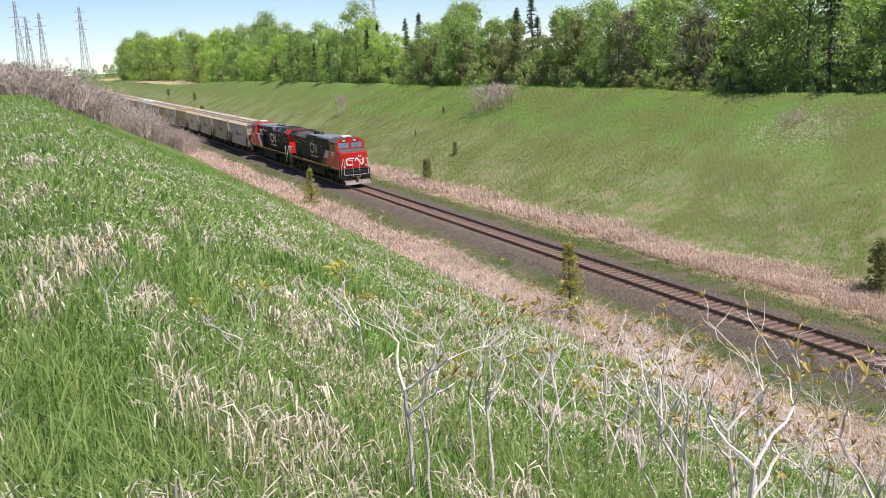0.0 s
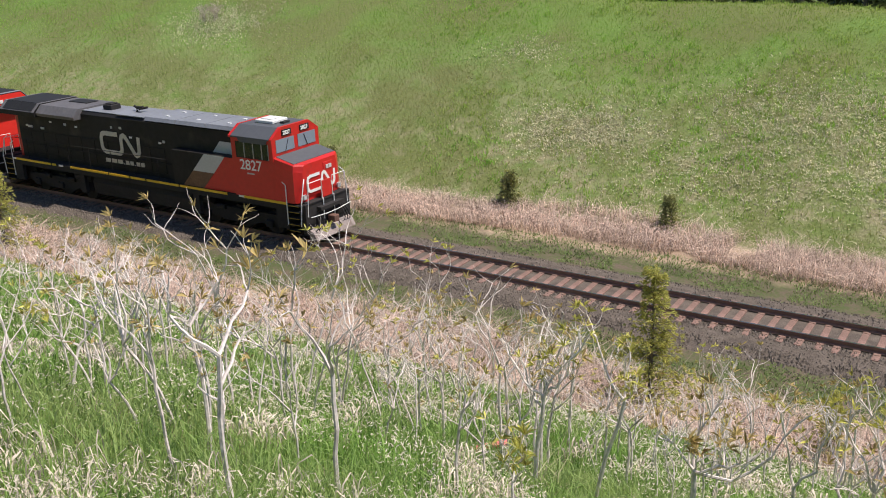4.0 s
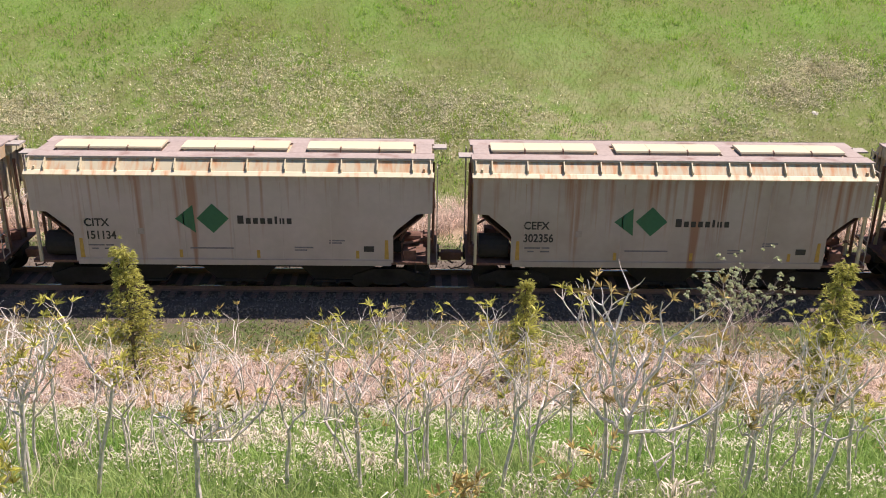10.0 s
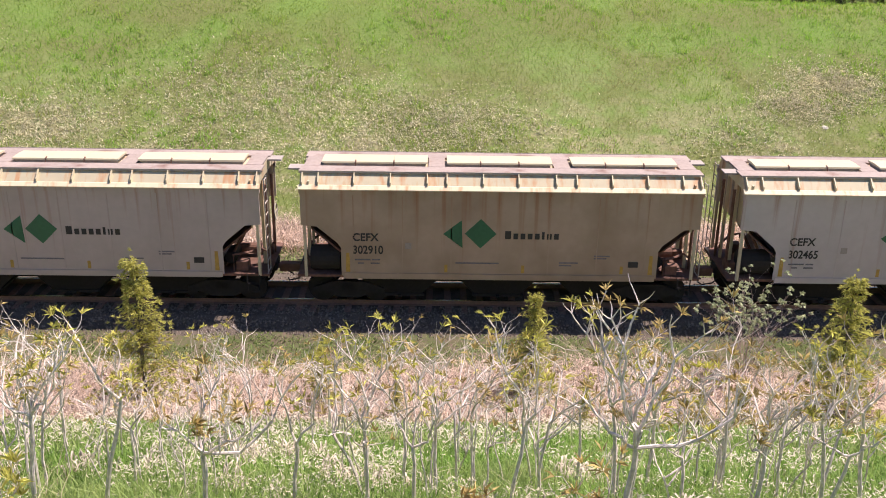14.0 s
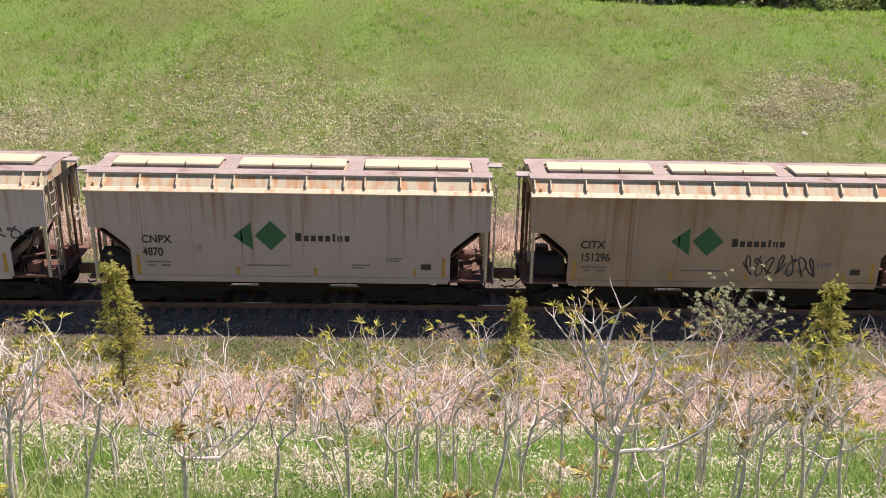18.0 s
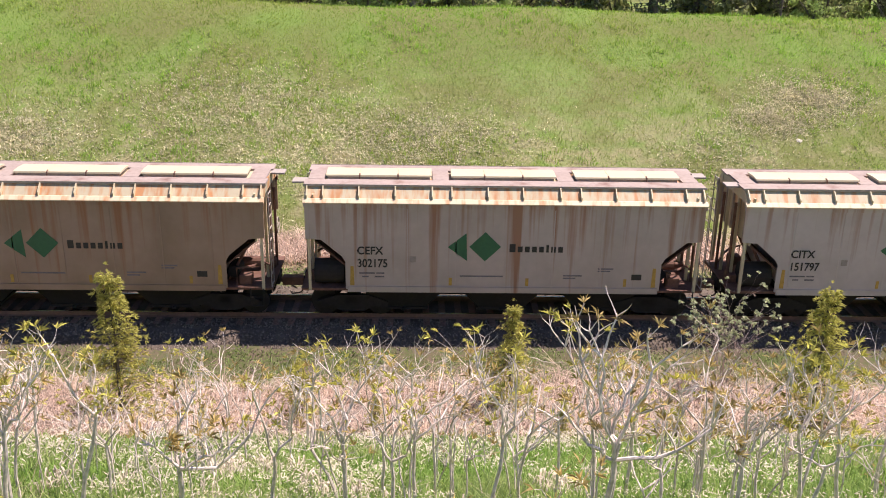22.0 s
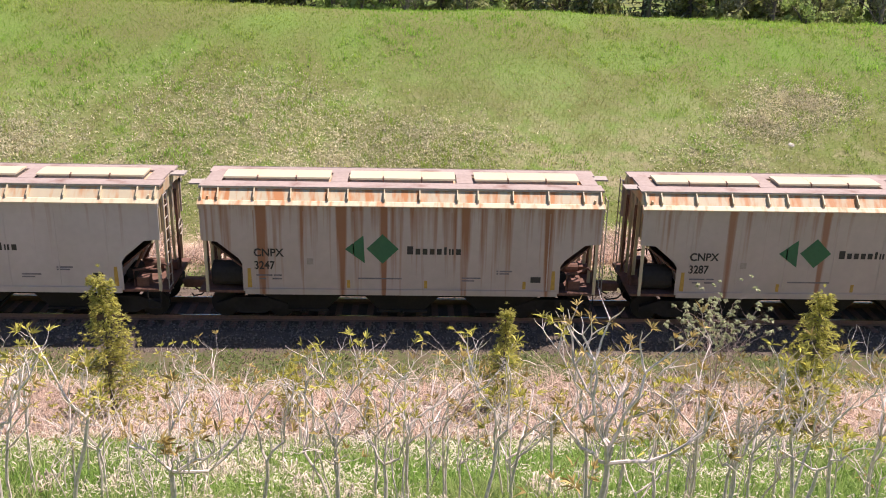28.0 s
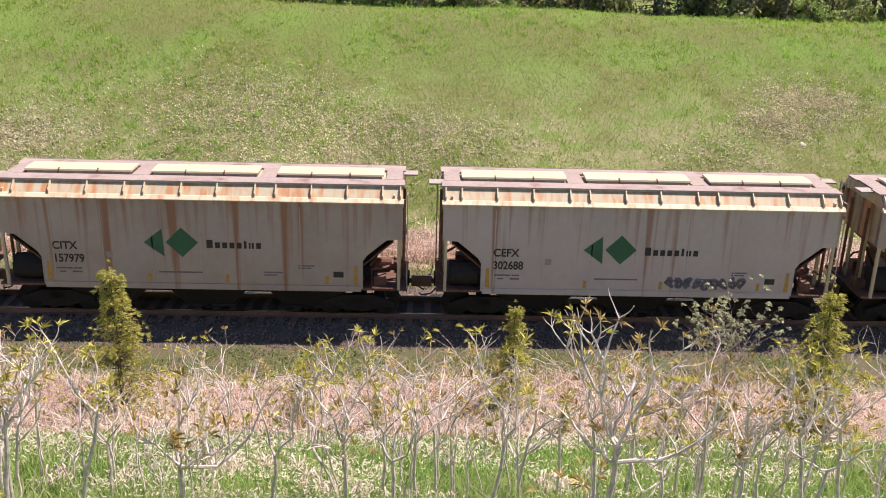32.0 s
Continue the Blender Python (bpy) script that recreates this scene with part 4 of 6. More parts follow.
                part("grille_bar", P([(s * 1.475, 4.29), (s * 1.10, 4.635), (s * 1.09, 4.62), (s * 1.465, 4.275)], x - 0.012, x + 0.012, "x"), SOOT, g)
        part("radiator_deck", B((a, b, -1.06, 1.06, 4.617, 4.632)), GRILLE, rad)
    part("hood_end", P([(-0.95, 1.74), (-0.95, 3.95), (0.95, 3.95), (0.95, 1.74)], -9.3, -9.11, "x"), red, e)
    part("end_board", P([(-1.40, 4.02), (-1.40, 4.2), (-1.02, 4.56), (1.02, 4.56), (1.40, 4.2), (1.40, 4.02)], -9.735, -9.715, "x"), red, e, "red end board under the roof")
    for s in (-1, 1):
        part("end_lamp", B((-9.76, -9.735, s * 0.16 - 0.09, s * 0.16 + 0.09, 4.12, 4.30)), WHITE, e)
    # roof of the engine compartment
    if not newer:
        part("dynamic_brake_housing", P([(-1.35, 4.05), (-1.4, 4.2), (-1.05, 4.56), (1.05, 4.56), (1.4, 4.2), (1.35, 4.05)], -6.88, -4.0, "x"), DUSTYROOF, e)
        part("roof_vent", B((-6.2, -4.8, 0.1, 0.8, 4.56, 4.60)), GRILLE, e)
    else:
        part("roof_housing", P([(-1.1, 4.2), (-1.15, 4.35), (-0.95, 4.62), (0.95, 4.62), (1.15, 4.35), (1.1, 4.2)], -3.40, -2.04, "x"), ROOFGREY, e)
    part("roof_panel", B((-4.0 if not newer else -2.03, -1.5 if not newer else 1.2, -0.82, 0.82, 4.45, 4.475)), ROOFGREY, e)
    part("roof_panel", B((-1.45 if not newer else 1.25, 0.4 if not newer else 2.0, -0.9, 0.9, 4.45, 4.49)), ROOFGREY, e)
    part("exhaust", B((-3.1, -2.5, -0.3, 0.3, 4.45, 4.72), (-3.02, -2.58, -0.22, 0.22, 4.72, 4.78), bevel=0.03), SOOT, e)
    part("horn_cluster", T([(-0.9, -0.1, 4.5), (-0.9, -0.1, 4.72), (-0.45, -0.1, 4.74)], [(-0.9, 0.1, 4.6), (-1.3, 0.1, 4.7)], [(-0.9, 0.0, 4.6), (-0.5, 0.2, 4.68)], r=0.055, n=8), SOOT, e)
    for a, b in ((0.45, 2.4), (2.45, 4.3), (4.35, 6.15)):
        deck = part("roof_deck", P([(-1.08, 4.40), (-0.98, 4.56), (0.98, 4.56), (1.08, 4.40)], a, b, "x"), ROOFGREY, e)
        for y in (-0.5, 0.5):
            part("lifting_lug", B(((a + b) / 2 - 0.1, (a + b) / 2 + 0.1, y - 0.05, y + 0.05, 4.56, 4.585)), WHITERAIL, deck)
    # cabinets along the walkway and the slanting stripe
    for s in (-1, 1):
        y0, y1 = sorted((s * 0.96, s * 1.40))
        cab_side = part("equipment_cabinet", B((2.35, 6.2, y0, y1, 1.74, 3.32)), BLACK, e)
        if newer:
            part("cabinet_rail", T([(1.2, s * 1.2, 3.9), (5.4, s * 1.2, 3.9)], [(2.0, s * 1.44, 3.36), (6.1, s * 1.44, 3.36)], r=0.025), WHITERAIL, cab_side)
            for a in (3.6, 4.2, 4.8):
                part("filter_panel", B((a, a + 0.5, min(s * 0.97, s * 1.0), max(s * 0.97, s * 1.0), 3.9, 4.36)), GRILLE, hood)
                part("filter_frame", B((a - 0.07, a - 0.03, min(s * 0.97, s * 1.01), max(s * 0.97, s * 1.01), 3.88, 4.4), (a + 0.53, a + 0.56, min(s * 0.97, s * 1.01), max(s * 0.97, s * 1.01), 3.88, 4.4)), WHITERAIL, hood)
        ya, yb = sorted((s * 1.40, s * 1.408))
        yc, yd = sorted((s * 0.95, s * 0.958))
        if newer:
            part("pale_stripe", P([(2.92, 1.76), (4.22, 1.76), (5.66, 3.31), (4.42, 3.31)], ya, yb), pale, e)
        else:
            part("pale_stripe", P([(3.64, 2.5), (4.93, 2.5), (5.66, 3.31), (4.42, 3.31)], ya, yb), pale, e)
            part("grimy_stripe", P([(2.92, 1.76), (4.22, 1.76), (4.92, 2.495), (3.635, 2.495)], ya, yb), GRIME, e, "stripe worn down to rusty grime")
        part("pale_stripe", P([(4.66, 3.32), (5.86, 3.32), (6.0, 3.86), (4.86, 3.86)] if newer else [(4.52, 3.32), (5.72, 3.32), (6.16, 3.84), (5.0, 3.84)], yc, yd), pale, e)
        part("red_flank", P([(4.22, 1.76), (6.19, 1.76), (6.19, 3.31), (5.66, 3.31)], ya, yb), red, e)
        part("red_flank", P([(5.87, 3.32), (6.19, 3.32), (6.19, 3.80)], yc, yd), red, e)
        if newer:
            part("access_panel", B((7.2, 7.62, min(s * 1.48, s * 1.487), max(s * 1.48, s * 1.487), 2.02, 2.42)), SOOT, e)
        # emblem and address bars on the hood
        pts = [(-2.68 + a if s < 0 else 0.02 - a, b) for a, b in [(p[0], 2.62 + p[1]) for p in emblem_line(2.64, 0.90)]]
        part("hood_emblem", ribbon(pts, 0.215, min(s * 0.985, s * 0.975), max(s * 0.985, s * 0.975)), logo, e, "bent-band railway emblem")
        x = -2.55
        for w in (0.36, 0.36, 0.36, 0.06, 0.24, 0.24, 0.06, 0.24, 0.24):
            part("address_bar", B((x, x + w, min(s * 0.985, s * 0.975), max(s * 0.985, s * 0.975), 2.12, 2.12 + (0.19 if w > 0.1 else 0.05))), logo, e)
            x += w + 0.07
        part("hood_line", B((0.2, 3.0, min(s * 0.976, s * 0.986), max(s * 0.976, s * 0.986), 2.42, 2.445)), WORNWHITE, e)
        rail_pts = [(-9.2, s * 1.42, 1.75), (-9.2, s * 1.42, 2.75), (-9.0, s * 1.42, 2.8), (2.2, s * 1.42, 2.8)]
        part("walkway_handrail", T(rail_pts, *[[(-8.0 + 1.6 * i, s * 1.42, 1.75), (-8.0 + 1.6 * i, s * 1.42, 2.8)] for i in range(7)], r=0.016), SOOT, e)
    # cab
    cab = part("cab", P([(-1.48, 1.74), (-1.48, 4.30), (1.48, 4.30), (1.48, 1.74)], 6.21, 8.45, "x"), red, e)
    part("cab_roof", P([(-1.54, 4.28), (-1.54, 4.34), (-0.92, 4.72), (0.92, 4.72), (1.54, 4.34), (1.54, 4.28)], 6.27, 8.38, "x"), DARKROOF, cab)
    part("roof_band", P([(-1.55, 4.26), (-1.55, 4.35), (-0.93, 4.73), (0.93, 4.73), (1.55, 4.35), (1.55, 4.26)], 6.14, 6.265, "x"), red, cab)
    part("cab_front", P([(-1.48, 3.4), (-1.50, 4.32), (-0.90, 4.74), (0.90, 4.74), (1.50, 4.32), (1.48, 3.4)], 8.385, 8.52, "x"), red, cab)
    part("air_conditioner", B((6.75, 7.75, -0.48, 0.48, 4.72, 4.86), (6.9, 7.5, -0.3, 0.3, 4.86, 4.9), bevel=0.03), BRONZE, cab, "white roof air conditioner")
    part("roof_antenna", B((7.9, 8.1, -0.2, 0.2, 4.72, 4.8)), SOOT, cab)
    for s in (-1, 1):
        y0, y1 = sorted((s * 1.478, s * 1.486))
        part("side_window_frame", B((6.45, 8.3, min(s * 1.475, s * 1.482), max(s * 1.475, s * 1.482), 3.42, 4.12)), BLACK, cab)
        for a, b in ((6.5, 6.92), (6.98, 7.42), (7.48, 7.9), (7.96, 8.26)):
            w = part("side_window", B((a, b, y0, y1, 3.47, 4.08)), GLASS, cab)
            part("window_post", B((b, b + 0.05, min(y0, s * 1.495), max(y1, s * 1.495), 3.45, 4.1)), HATCHGREY, w)
        part("sun_visor", P([(6.6, 4.30), (8.3, 4.30), (8.2, 4.1), (6.75, 4.1)], min(s * 1.5, s * 1.53), max(s * 1.5, s * 1.53)), DARKROOF, cab)
        side = pose(6.62, -1.489, 2.93, 90) if s < 0 else pose(7.95, 1.489, 2.93, 90, 0, 180)
        lettering(number, 0.62, WHITE, cab, "road_number", side)
        part("class_plate", B((7.0, 7.4, min(s * 1.483, s * 1.49), max(s * 1.483, s * 1.49), 2.74, 2.8)), PALE, cab)
        part("notice_plate", B((8.65, 8.95, min(s * 1.40, s * 1.412), max(s * 1.40, s * 1.412), 1.98, 2.22)), PALE, cab)
        part("windshield", B((8.52, 8.535, min(s * 0.12, s * 1.25), max(s * 0.12, s * 1.25), 3.72, 4.26)), WINDSHIELD, cab, "windshield with sky reflection in its colour")
        part("wiper", T([(8.55, s * 0.7, 3.72), (8.55, s * 0.5, 4.2)], r=0.012), SOOT, cab)
        nb = part("number_board", B((8.5, 8.56, min(s * 0.28, s * 0.85), max(s * 0.28, s * 0.85), 4.38, 4.62)), SOOT, cab)
        lettering(number, 0.22, WHITE, nb, "board_number", pose(8.563, s * 0.56 - 0.25, 4.42, 90, 0, 90))
    # nose
    # the nose narrows forwards in plan and falls towards the front
    rings = [(8.45, 1.475, 1.44, 3.60), (9.50, 1.455, 1.40, 3.36), (9.72, 1.10, 1.04, 3.30)]
    bm = bmesh.new()
    loops = []
    for x, low, high, z in rings:
        pts = [(-low, 1.74), (-low, z - 0.30), (-high, z - 0.05), (-high + 0.07, z), (high - 0.07, z), (high, z - 0.05), (low, z - 0.30), (low, 1.74)]
        loops.append([bm.verts.new((x, a, b)) for a, b in pts])
    for a, b in zip(loops, loops[1:]):
        for i in range(8):
            bm.faces.new((a[i], a[(i + 1) % 8], b[(i + 1) % 8], b[i]))
    bm.faces.new(loops[0])
    bm.faces.new(loops[-1][::-1])
    bmesh.ops.recalc_face_normals(bm, faces=bm.faces[:])
    nose = part("nose", bm, red, e)
    part("nose_top", P([(8.54, 3.58), (8.54, 3.60), (9.47, 3.385), (9.47, 3.36)], -1.32, 1.32), DARKROOF, nose, "dark anti-glare nose top")
    part("nose_door", B((9.715, 9.745, 0.2, 0.85, 1.85, 3.15), bevel=0.01), red, nose)
    for y in (0.42, 0.62):
        part("headlight", B((9.745, 9.78, y - 0.08, y + 0.08, 2.86, 3.02)), PALE, nose)
    pts = [(-0.875 + a, 2.12 + b) for a, b in emblem_line(1.75, 0.64)]
    em = part("nose_emblem", ribbon(pts, 0.13, -0.004, 0.004), WHITE, nose, "white bent-band emblem")
    em.matrix_basis = pose(9.752, 0, 0, 0, 0, 90)
    for y in (-1.12, 1.12):
        part("ditch_lamp", B((9.9, 10.02, y - 0.1, y + 0.1, 1.86, 2.06), bevel=0.02), PALE, e)
    # both ends: steps, handrails, pilot, coupler
    for s in (-1, 1):
        turn = pose(0, 0, 0, 0, 0, 0 if s > 0 else 180)
        key = "n" if newer else "o"
        pilot = shared("pilot", "pilot", lambda: B((10.05, 10.25, -1.45, 1.45, 0.45, 1.74), (9.7, 10.08, -0.5, 0.5, 0.6, 1.7)), SOOT, e, turn)
        shared("platform", "platform_loco", lambda: B((9.65, 10.28, -1.2, 1.2, 1.70, 1.76)), SOOT, pilot)
        shared("plow", "plow", lambda: P([(10.25, 0.22), (10.25, 0.62), (10.45, 0.55), (10.62, 0.2)], -1.3, 1.3), PLOW, pilot, None, "scuffed grey pilot plow")
        for y in (-1, 1):
            well = shared("step_well", "well%d" % y, lambda: B((9.3, 10.02, min(y * 1.0, y * 1.05), max(y * 1.0, y * 1.05), 0.5, 1.7)), SOOT, pilot)
            for i in range(5):
                shared("step_tread", "tread%d" % y, lambda: B((9.35, 9.92, min(y * 1.05, y * 1.5), max(y * 1.05, y * 1.5), 0, 0.04)), SOOT, well, pose(0, 0, 0.55 + 0.27 * i))
                shared("step_nosing", "nosing%d" % y, lambda: B((9.35, 9.92, min(y * 1.5, y * 1.515), max(y * 1.5, y * 1.512), 0.0, 0.028)), NOSING, well, pose(0, 0, 0.55 + 0.27 * i))
            shared("step_handrail", "steprail%d" % y, lambda: T([(9.3, y * 1.5, 0.8), (9.3, y * 1.5, 2.5), (9.1, y * 1.45, 2.6)], [(10, y * 1.5, 0.8), (10.1, y * 1.5, 1.8), (10.1, y * 1.3, 2.6), (10.02, y * 1.15, 2.75)], r=0.024), WHITERAIL, pilot, None, "white grab rail")
            shared("end_handrail", "endrail%d" % y, lambda: T([(10.25, y * 0.35, 1.76), (10.25, y * 0.35, 2.6), (10.25, y * 1.2, 2.6), (10.25, y * 1.3, 1.2)], [(10.3, y * 0.35, 0.9), (10.3, y * 0.35, 1.8)], r=0.022), WHITERAIL, pilot)
        for a in (-0.95, -0.8, -0.65, 0.65, 0.8, 0.95):
            shared("air_hose", "hose%g" % a, lambda: T([(10.3, a, 1.25), (10.5, a, 1.0), (10.55, a * 1.1, 0.7), (10.45, a * 1.2, 0.55)], r=0.028), SOOT, pilot)
        shared("cut_lever", "lever", lambda: T([(10.4, -1.3, 1.2), (10.45, -0.4, 1.15), (10.45, 0.4, 1.15), (10.4, 1.3, 1.2)], r=0.018), WHITERAIL, pilot)
        shared("anticlimber", "anticlimber", lambda: B((10.25, 10.5, -0.75, 0.75, 1.35, 1.5)), YELLOW if s > 0 else SOOT, pilot)
        coupler(e, s * (LOCO / 2) + (0.55 if newer and s > 0 else 0.0), "loco")
        shared("chain_gate", "gate_loco", lambda: B((10.2, 10.24, -0.3, 0.3, 1.8, 2.5)), red, pilot)
    # trucks with three axles each
    for c in (-6.1, 6.1):
        t = part("truck", B((c - 0.25, c + 0.25, -1.0, 1.0, 0.65, 1.1), (c - 2.45, c + 2.45, -0.55, 0.55, 0.62, 1.41)), SOOT, e)
        for s in (-1, 1):
            part("side_frame", P([(c - 2.5, 0.62), (c - 2.3, 0.5), (c - 1.2, 0.5), (c - 0.9, 0.36), (c + 0.9, 0.36), (c + 1.2, 0.5), (c + 2.3, 0.5), (c + 2.5, 0.62), (c + 2.4, 0.98), (c - 2.4, 0.98)], min(s * 1.0, s * 1.14), max(s * 1.0, s * 1.14)), SOOT, t)
            for a in (-1.85, 0, 1.85):
                part("axle_box", B((c + a - 0.2, c + a + 0.2, min(s * 1.1, s * 1.26), max(s * 1.1, s * 1.26), 0.4, 0.72), bevel=0.03), SOOT, t)
            part("brake_cylinder", T([(c - 1.2, s * 1.16, 0.95), (c - 0.7, s * 1.16, 0.95)], [(c + 0.7, s * 1.16, 0.95), (c + 1.2, s * 1.16, 0.95)], r=0.11, n=10), SOOT, t)
        for a in (-1.85, 0, 1.85):
            w = shared("wheelset", "wheelset_loco", lambda: wheelset(0.53), SOOT, t, pose(c + a, 0, 0.53))
            movers.append((w, Vector((c + a, 0, 0.53)), 0.53, -1 if newer else 1))
    for ob in e.children:
        if ob.name.split(".")[0] in ("cab", "nose", "equipment_cabinet", "pale_stripe", "red_flank", "grimy_stripe", "access_panel", "roof_deck"):
            ob.location.x += 0.22
    return e


lead = locomotive("2827", False)
second = locomotive("3054", True)

G1, G2, TAN, BRN, PALEG = (0.47, 0.41, 0.385), (0.425, 0.375, 0.34), (0.42, 0.32, 0.24), (0.36, 0.26, 0.20), (0.51, 0.47, 0.465)
CLEAN = "pale grey covered hopper car with light rust at the roof"
STREAKED = "grey covered hopper car with long rust streaks down its side"
BROWN = "brown-stained covered hopper car with rusty roof edge"
# colour, rust, grime, marks, number, label
ROSTER = [
    (PALEG, 0.15, 0.10, "CITX", "151255", CLEAN), (G2, 0.60, 0.35, "CEFX", "302356", STREAKED), (G1, 0.45, 0.25, "CITX", "151134", STREAKED),
    (PALEG, 0.40, 0.12, "CITX", "151811", CLEAN), (TAN, 0.35, 0.75, "PTEX", "21304", BROWN), (PALEG, 0.35, 0.10, "CEFX", "302465", CLEAN),
    (TAN, 0.45, 0.55, "CEFX", "302910", BROWN), (G1, 0.30, 0.20, "CEFX", "302344", CLEAN), "white", "white",
    (TAN, 0.45, 0.45, "CITX", "151296", "tan covered hopper car with spray-painted scrawl"), (G1, 0.50, 0.20, "CNPX", "4870", STREAKED),
    (PALEG, 0.40, 0.14, "CEFX", "302229", "pale grey hopper car with black spray-paint doodles"), (G1, 0.30, 0.15, "CITX", "151402", CLEAN),
    (PALEG, 0.45, 0.20, "CITX", "151797", STREAKED), (G1, 0.65, 0.25, "CEFX", "302175", STREAKED), (BRN, 0.65, 0.60, "CITX", "151789", BROWN),
    "white", ((0.50, 0.43, 0.39), 0.55, 1.0, "PTEX", "21341", "rust-stained hopper car with a faded emblem"), (G1, 0.70, 0.25, "CNPX", "4604", STREAKED),
    (G1, 0.35, 0.18, "CEFX", "302179", CLEAN), (G1, 0.70, 0.15, "CNPX", "3287", STREAKED), (G1, 0.95, 0.15, "CNPX", "3247", STREAKED),
    (PALEG, 0.20, 0.15, "CITX", "151564", CLEAN), "white", (G2, 0.60, 0.25, "CNPX", "3644", STREAKED),
    (PALEG, 0.40, 0.15, "CEFX", "302688", "pale grey hopper car with a dark paint-over patch"), (G2, 0.60, 0.30, "CITX", "157979", STREAKED),
    (G1, 0.40, 0.20, "CEFX", "302733", CLEAN), (G1, 0.40, 0.20, "CEFX", "302102", CLEAN),
]
cars = []
for k, row in enumerate(ROSTER):
    if row == "white":
        rust, tone, lab = {8: (0.05, (0.60, 0.59, 0.61), "grey-white modern covered hopper car"), 9: (0.35, (0.57, 0.56, 0.575), "white modern hopper car with rust runs on its side")}.get(k, (0.05, (0.58, 0.565, 0.605), "clean white modern covered hopper car"))
        cars.append(modern_hopper(k, tone, rust, "PTEX", "21214" if k == 24 else "21526" if k == 9 else "21213" if k == 17 else str(61273 + 11 * k), LOGO_DARK if k > 9 else LOGO_GREEN, lab))
    else:
        colour, rust, dull, marks, number, lab = row
        if k in (4, 18):
            cars.append(modern_hopper(k, colour, rust, marks, number, LOGO_BRIGHT if k == 4 else LOGO_FADED, lab, (0.56, 0.37, 0.22) if k == 4 else (0.50, 0.42, 0.35), dull))
        else:
            cars.append(old_hopper(k, colour, rust, dull, marks, number, LOGO_GREEN, label=lab))


def scrawl(car, x0, x1, z0, z1, count, seed, material, r=0.022):
    """Loops and strokes of spray paint on the near side."""
    rr = random.Random(seed)
    for i in range(count):
        cx, cz = x0 + (x1 - x0) * (i + 0.5) / count, (z0 + z1) / 2 + rr.uniform(-0.05, 0.05)
        w, h, pts = (x1 - x0) / count * 0.5, (z1 - z0) * 0.5, []
        for t in range(22):
            k = t / 21
            pts.append((cx + w * math.cos(9.5 * k + i) * (0.35 + 0.65 * k), -1.537, cz + h * math.sin(7.0 * k + 2 * i) * (0.9 - 0.4 * k)))
        part("spray_paint", tube(bmesh.new(), pts, r, n=4), material, car, "spray-painted scrawl")


scrawl(cars[10], 0.6, 3.0, 1.35, 2.25, 7, 5, SCRAWL, 0.024)
scrawl(cars[12], -2.9, 3.4, 1.35, 1.95, 6, 8, SCRAWL)
scrawl(cars[12], 4.5, 6.0, 2.4, 2.9, 3, 9, SCRAWL)
scrawl(cars[26], 0.9, 3.5, 1.35, 1.75, 9, 12, SCRAWL_PALE, 0.06)

# ---- grass ----


def heights(xs, ys):
    return np.array([ground_z(float(x), float(y)) for x, y in zip(xs, ys)])


def blades(name, xs, ys, high, wide, material, label, category, lean=0.35, droop=0.5, seed=1):
    """Many bent blades in one mesh: each is a tapering strip of two pieces."""
    g = np.random.default_rng(seed)
    n = len(xs)
    zs = heights(xs, ys) - 0.03
    a = g.uniform(0, 2 * np.pi, n)
    b = g.uniform(0, 2 * np.pi, n)
    tilt = g.uniform(0.05, lean, n)
    dx, dy = np.cos(b) * tilt, np.sin(b) * tilt
    wx, wy = np.cos(a) * wide / 2, np.sin(a) * wide / 2
    base = np.stack([xs, ys, zs], -1)
    mid = base + np.stack([dx * high * 0.5, dy * high * 0.5, high * 0.62], -1)
    tip = base + np.stack([dx * high * (1 + droop * 1.6), dy * high * (1 + droop * 1.6), high * (1 - 0.45 * droop * g.random(n))], -1)
    w = np.stack([wx, wy, np.zeros(n)], -1)
    v = np.stack([base - w, base + w, mid + w * 0.8, mid - w * 0.8, tip], 1).reshape(-1, 3)
    o = np.arange(n)[:, None] * 5
    return tagged(many(name, v, [np.array([[0, 1, 2, 3]]) + o, np.array([[3, 2, 4]]) + o], material), label, category, kind="stuff")


def around_eye(n, seed, r0, r1, power, a0=-101.0, a1=33.0):
    """Places on the near bank, thinning out away from the camera."""
    g = np.random.default_rng(seed)
    u = g.random(n)
    e = 2 - power
    r = (r0 ** e + u * (r1 ** e - r0 ** e)) ** (1 / e)
    a = np.radians(g.uniform(a0, a1, n))
    x, y = EYE[0] + r * np.sin(a), EYE[1] + r * np.cos(a)
    keep = (y < -7.6) & (y > -60)
    return x[keep], y[keep], r[keep], g


def patchy(xs, ys, scale, seed):
    return np.array([noise.noise(Vector((x * scale, y * scale, seed))) for x, y in zip(xs, ys)])


x, y, r, g = around_eye(330000, 11, 1.5, 95, 1.45)
h = g.uniform(0.16, 0.44, len(x)) * (1.0 - 0.25 * np.clip((y + 20) / 12, 0, 1))
blades("bank_grass", x, y, h, np.clip(0.0019 * r, 0.011, 0.036), BLADE, "tall fresh green grass on the near bank", "grass", lean=0.5, seed=21)
x, y, r, g = around_eye(60000, 14, 0.5, 30, 1.0, 30, 262)
blades("bank_top_grass", x, y, g.uniform(0.14, 0.36, len(x)), 0.02, BLADE, "fresh green grass on top of the near bank", "grass", lean=0.5, seed=23)
x, y, r, g = around_eye(9000, 15, 0.4, 1.7, 1.0)
blades("trodden_grass", x, y, g.uniform(0.08, 0.2, len(x)), 0.01, BLADE, "short trodden grass on the bank top", "grass", lean=0.6, seed=24)
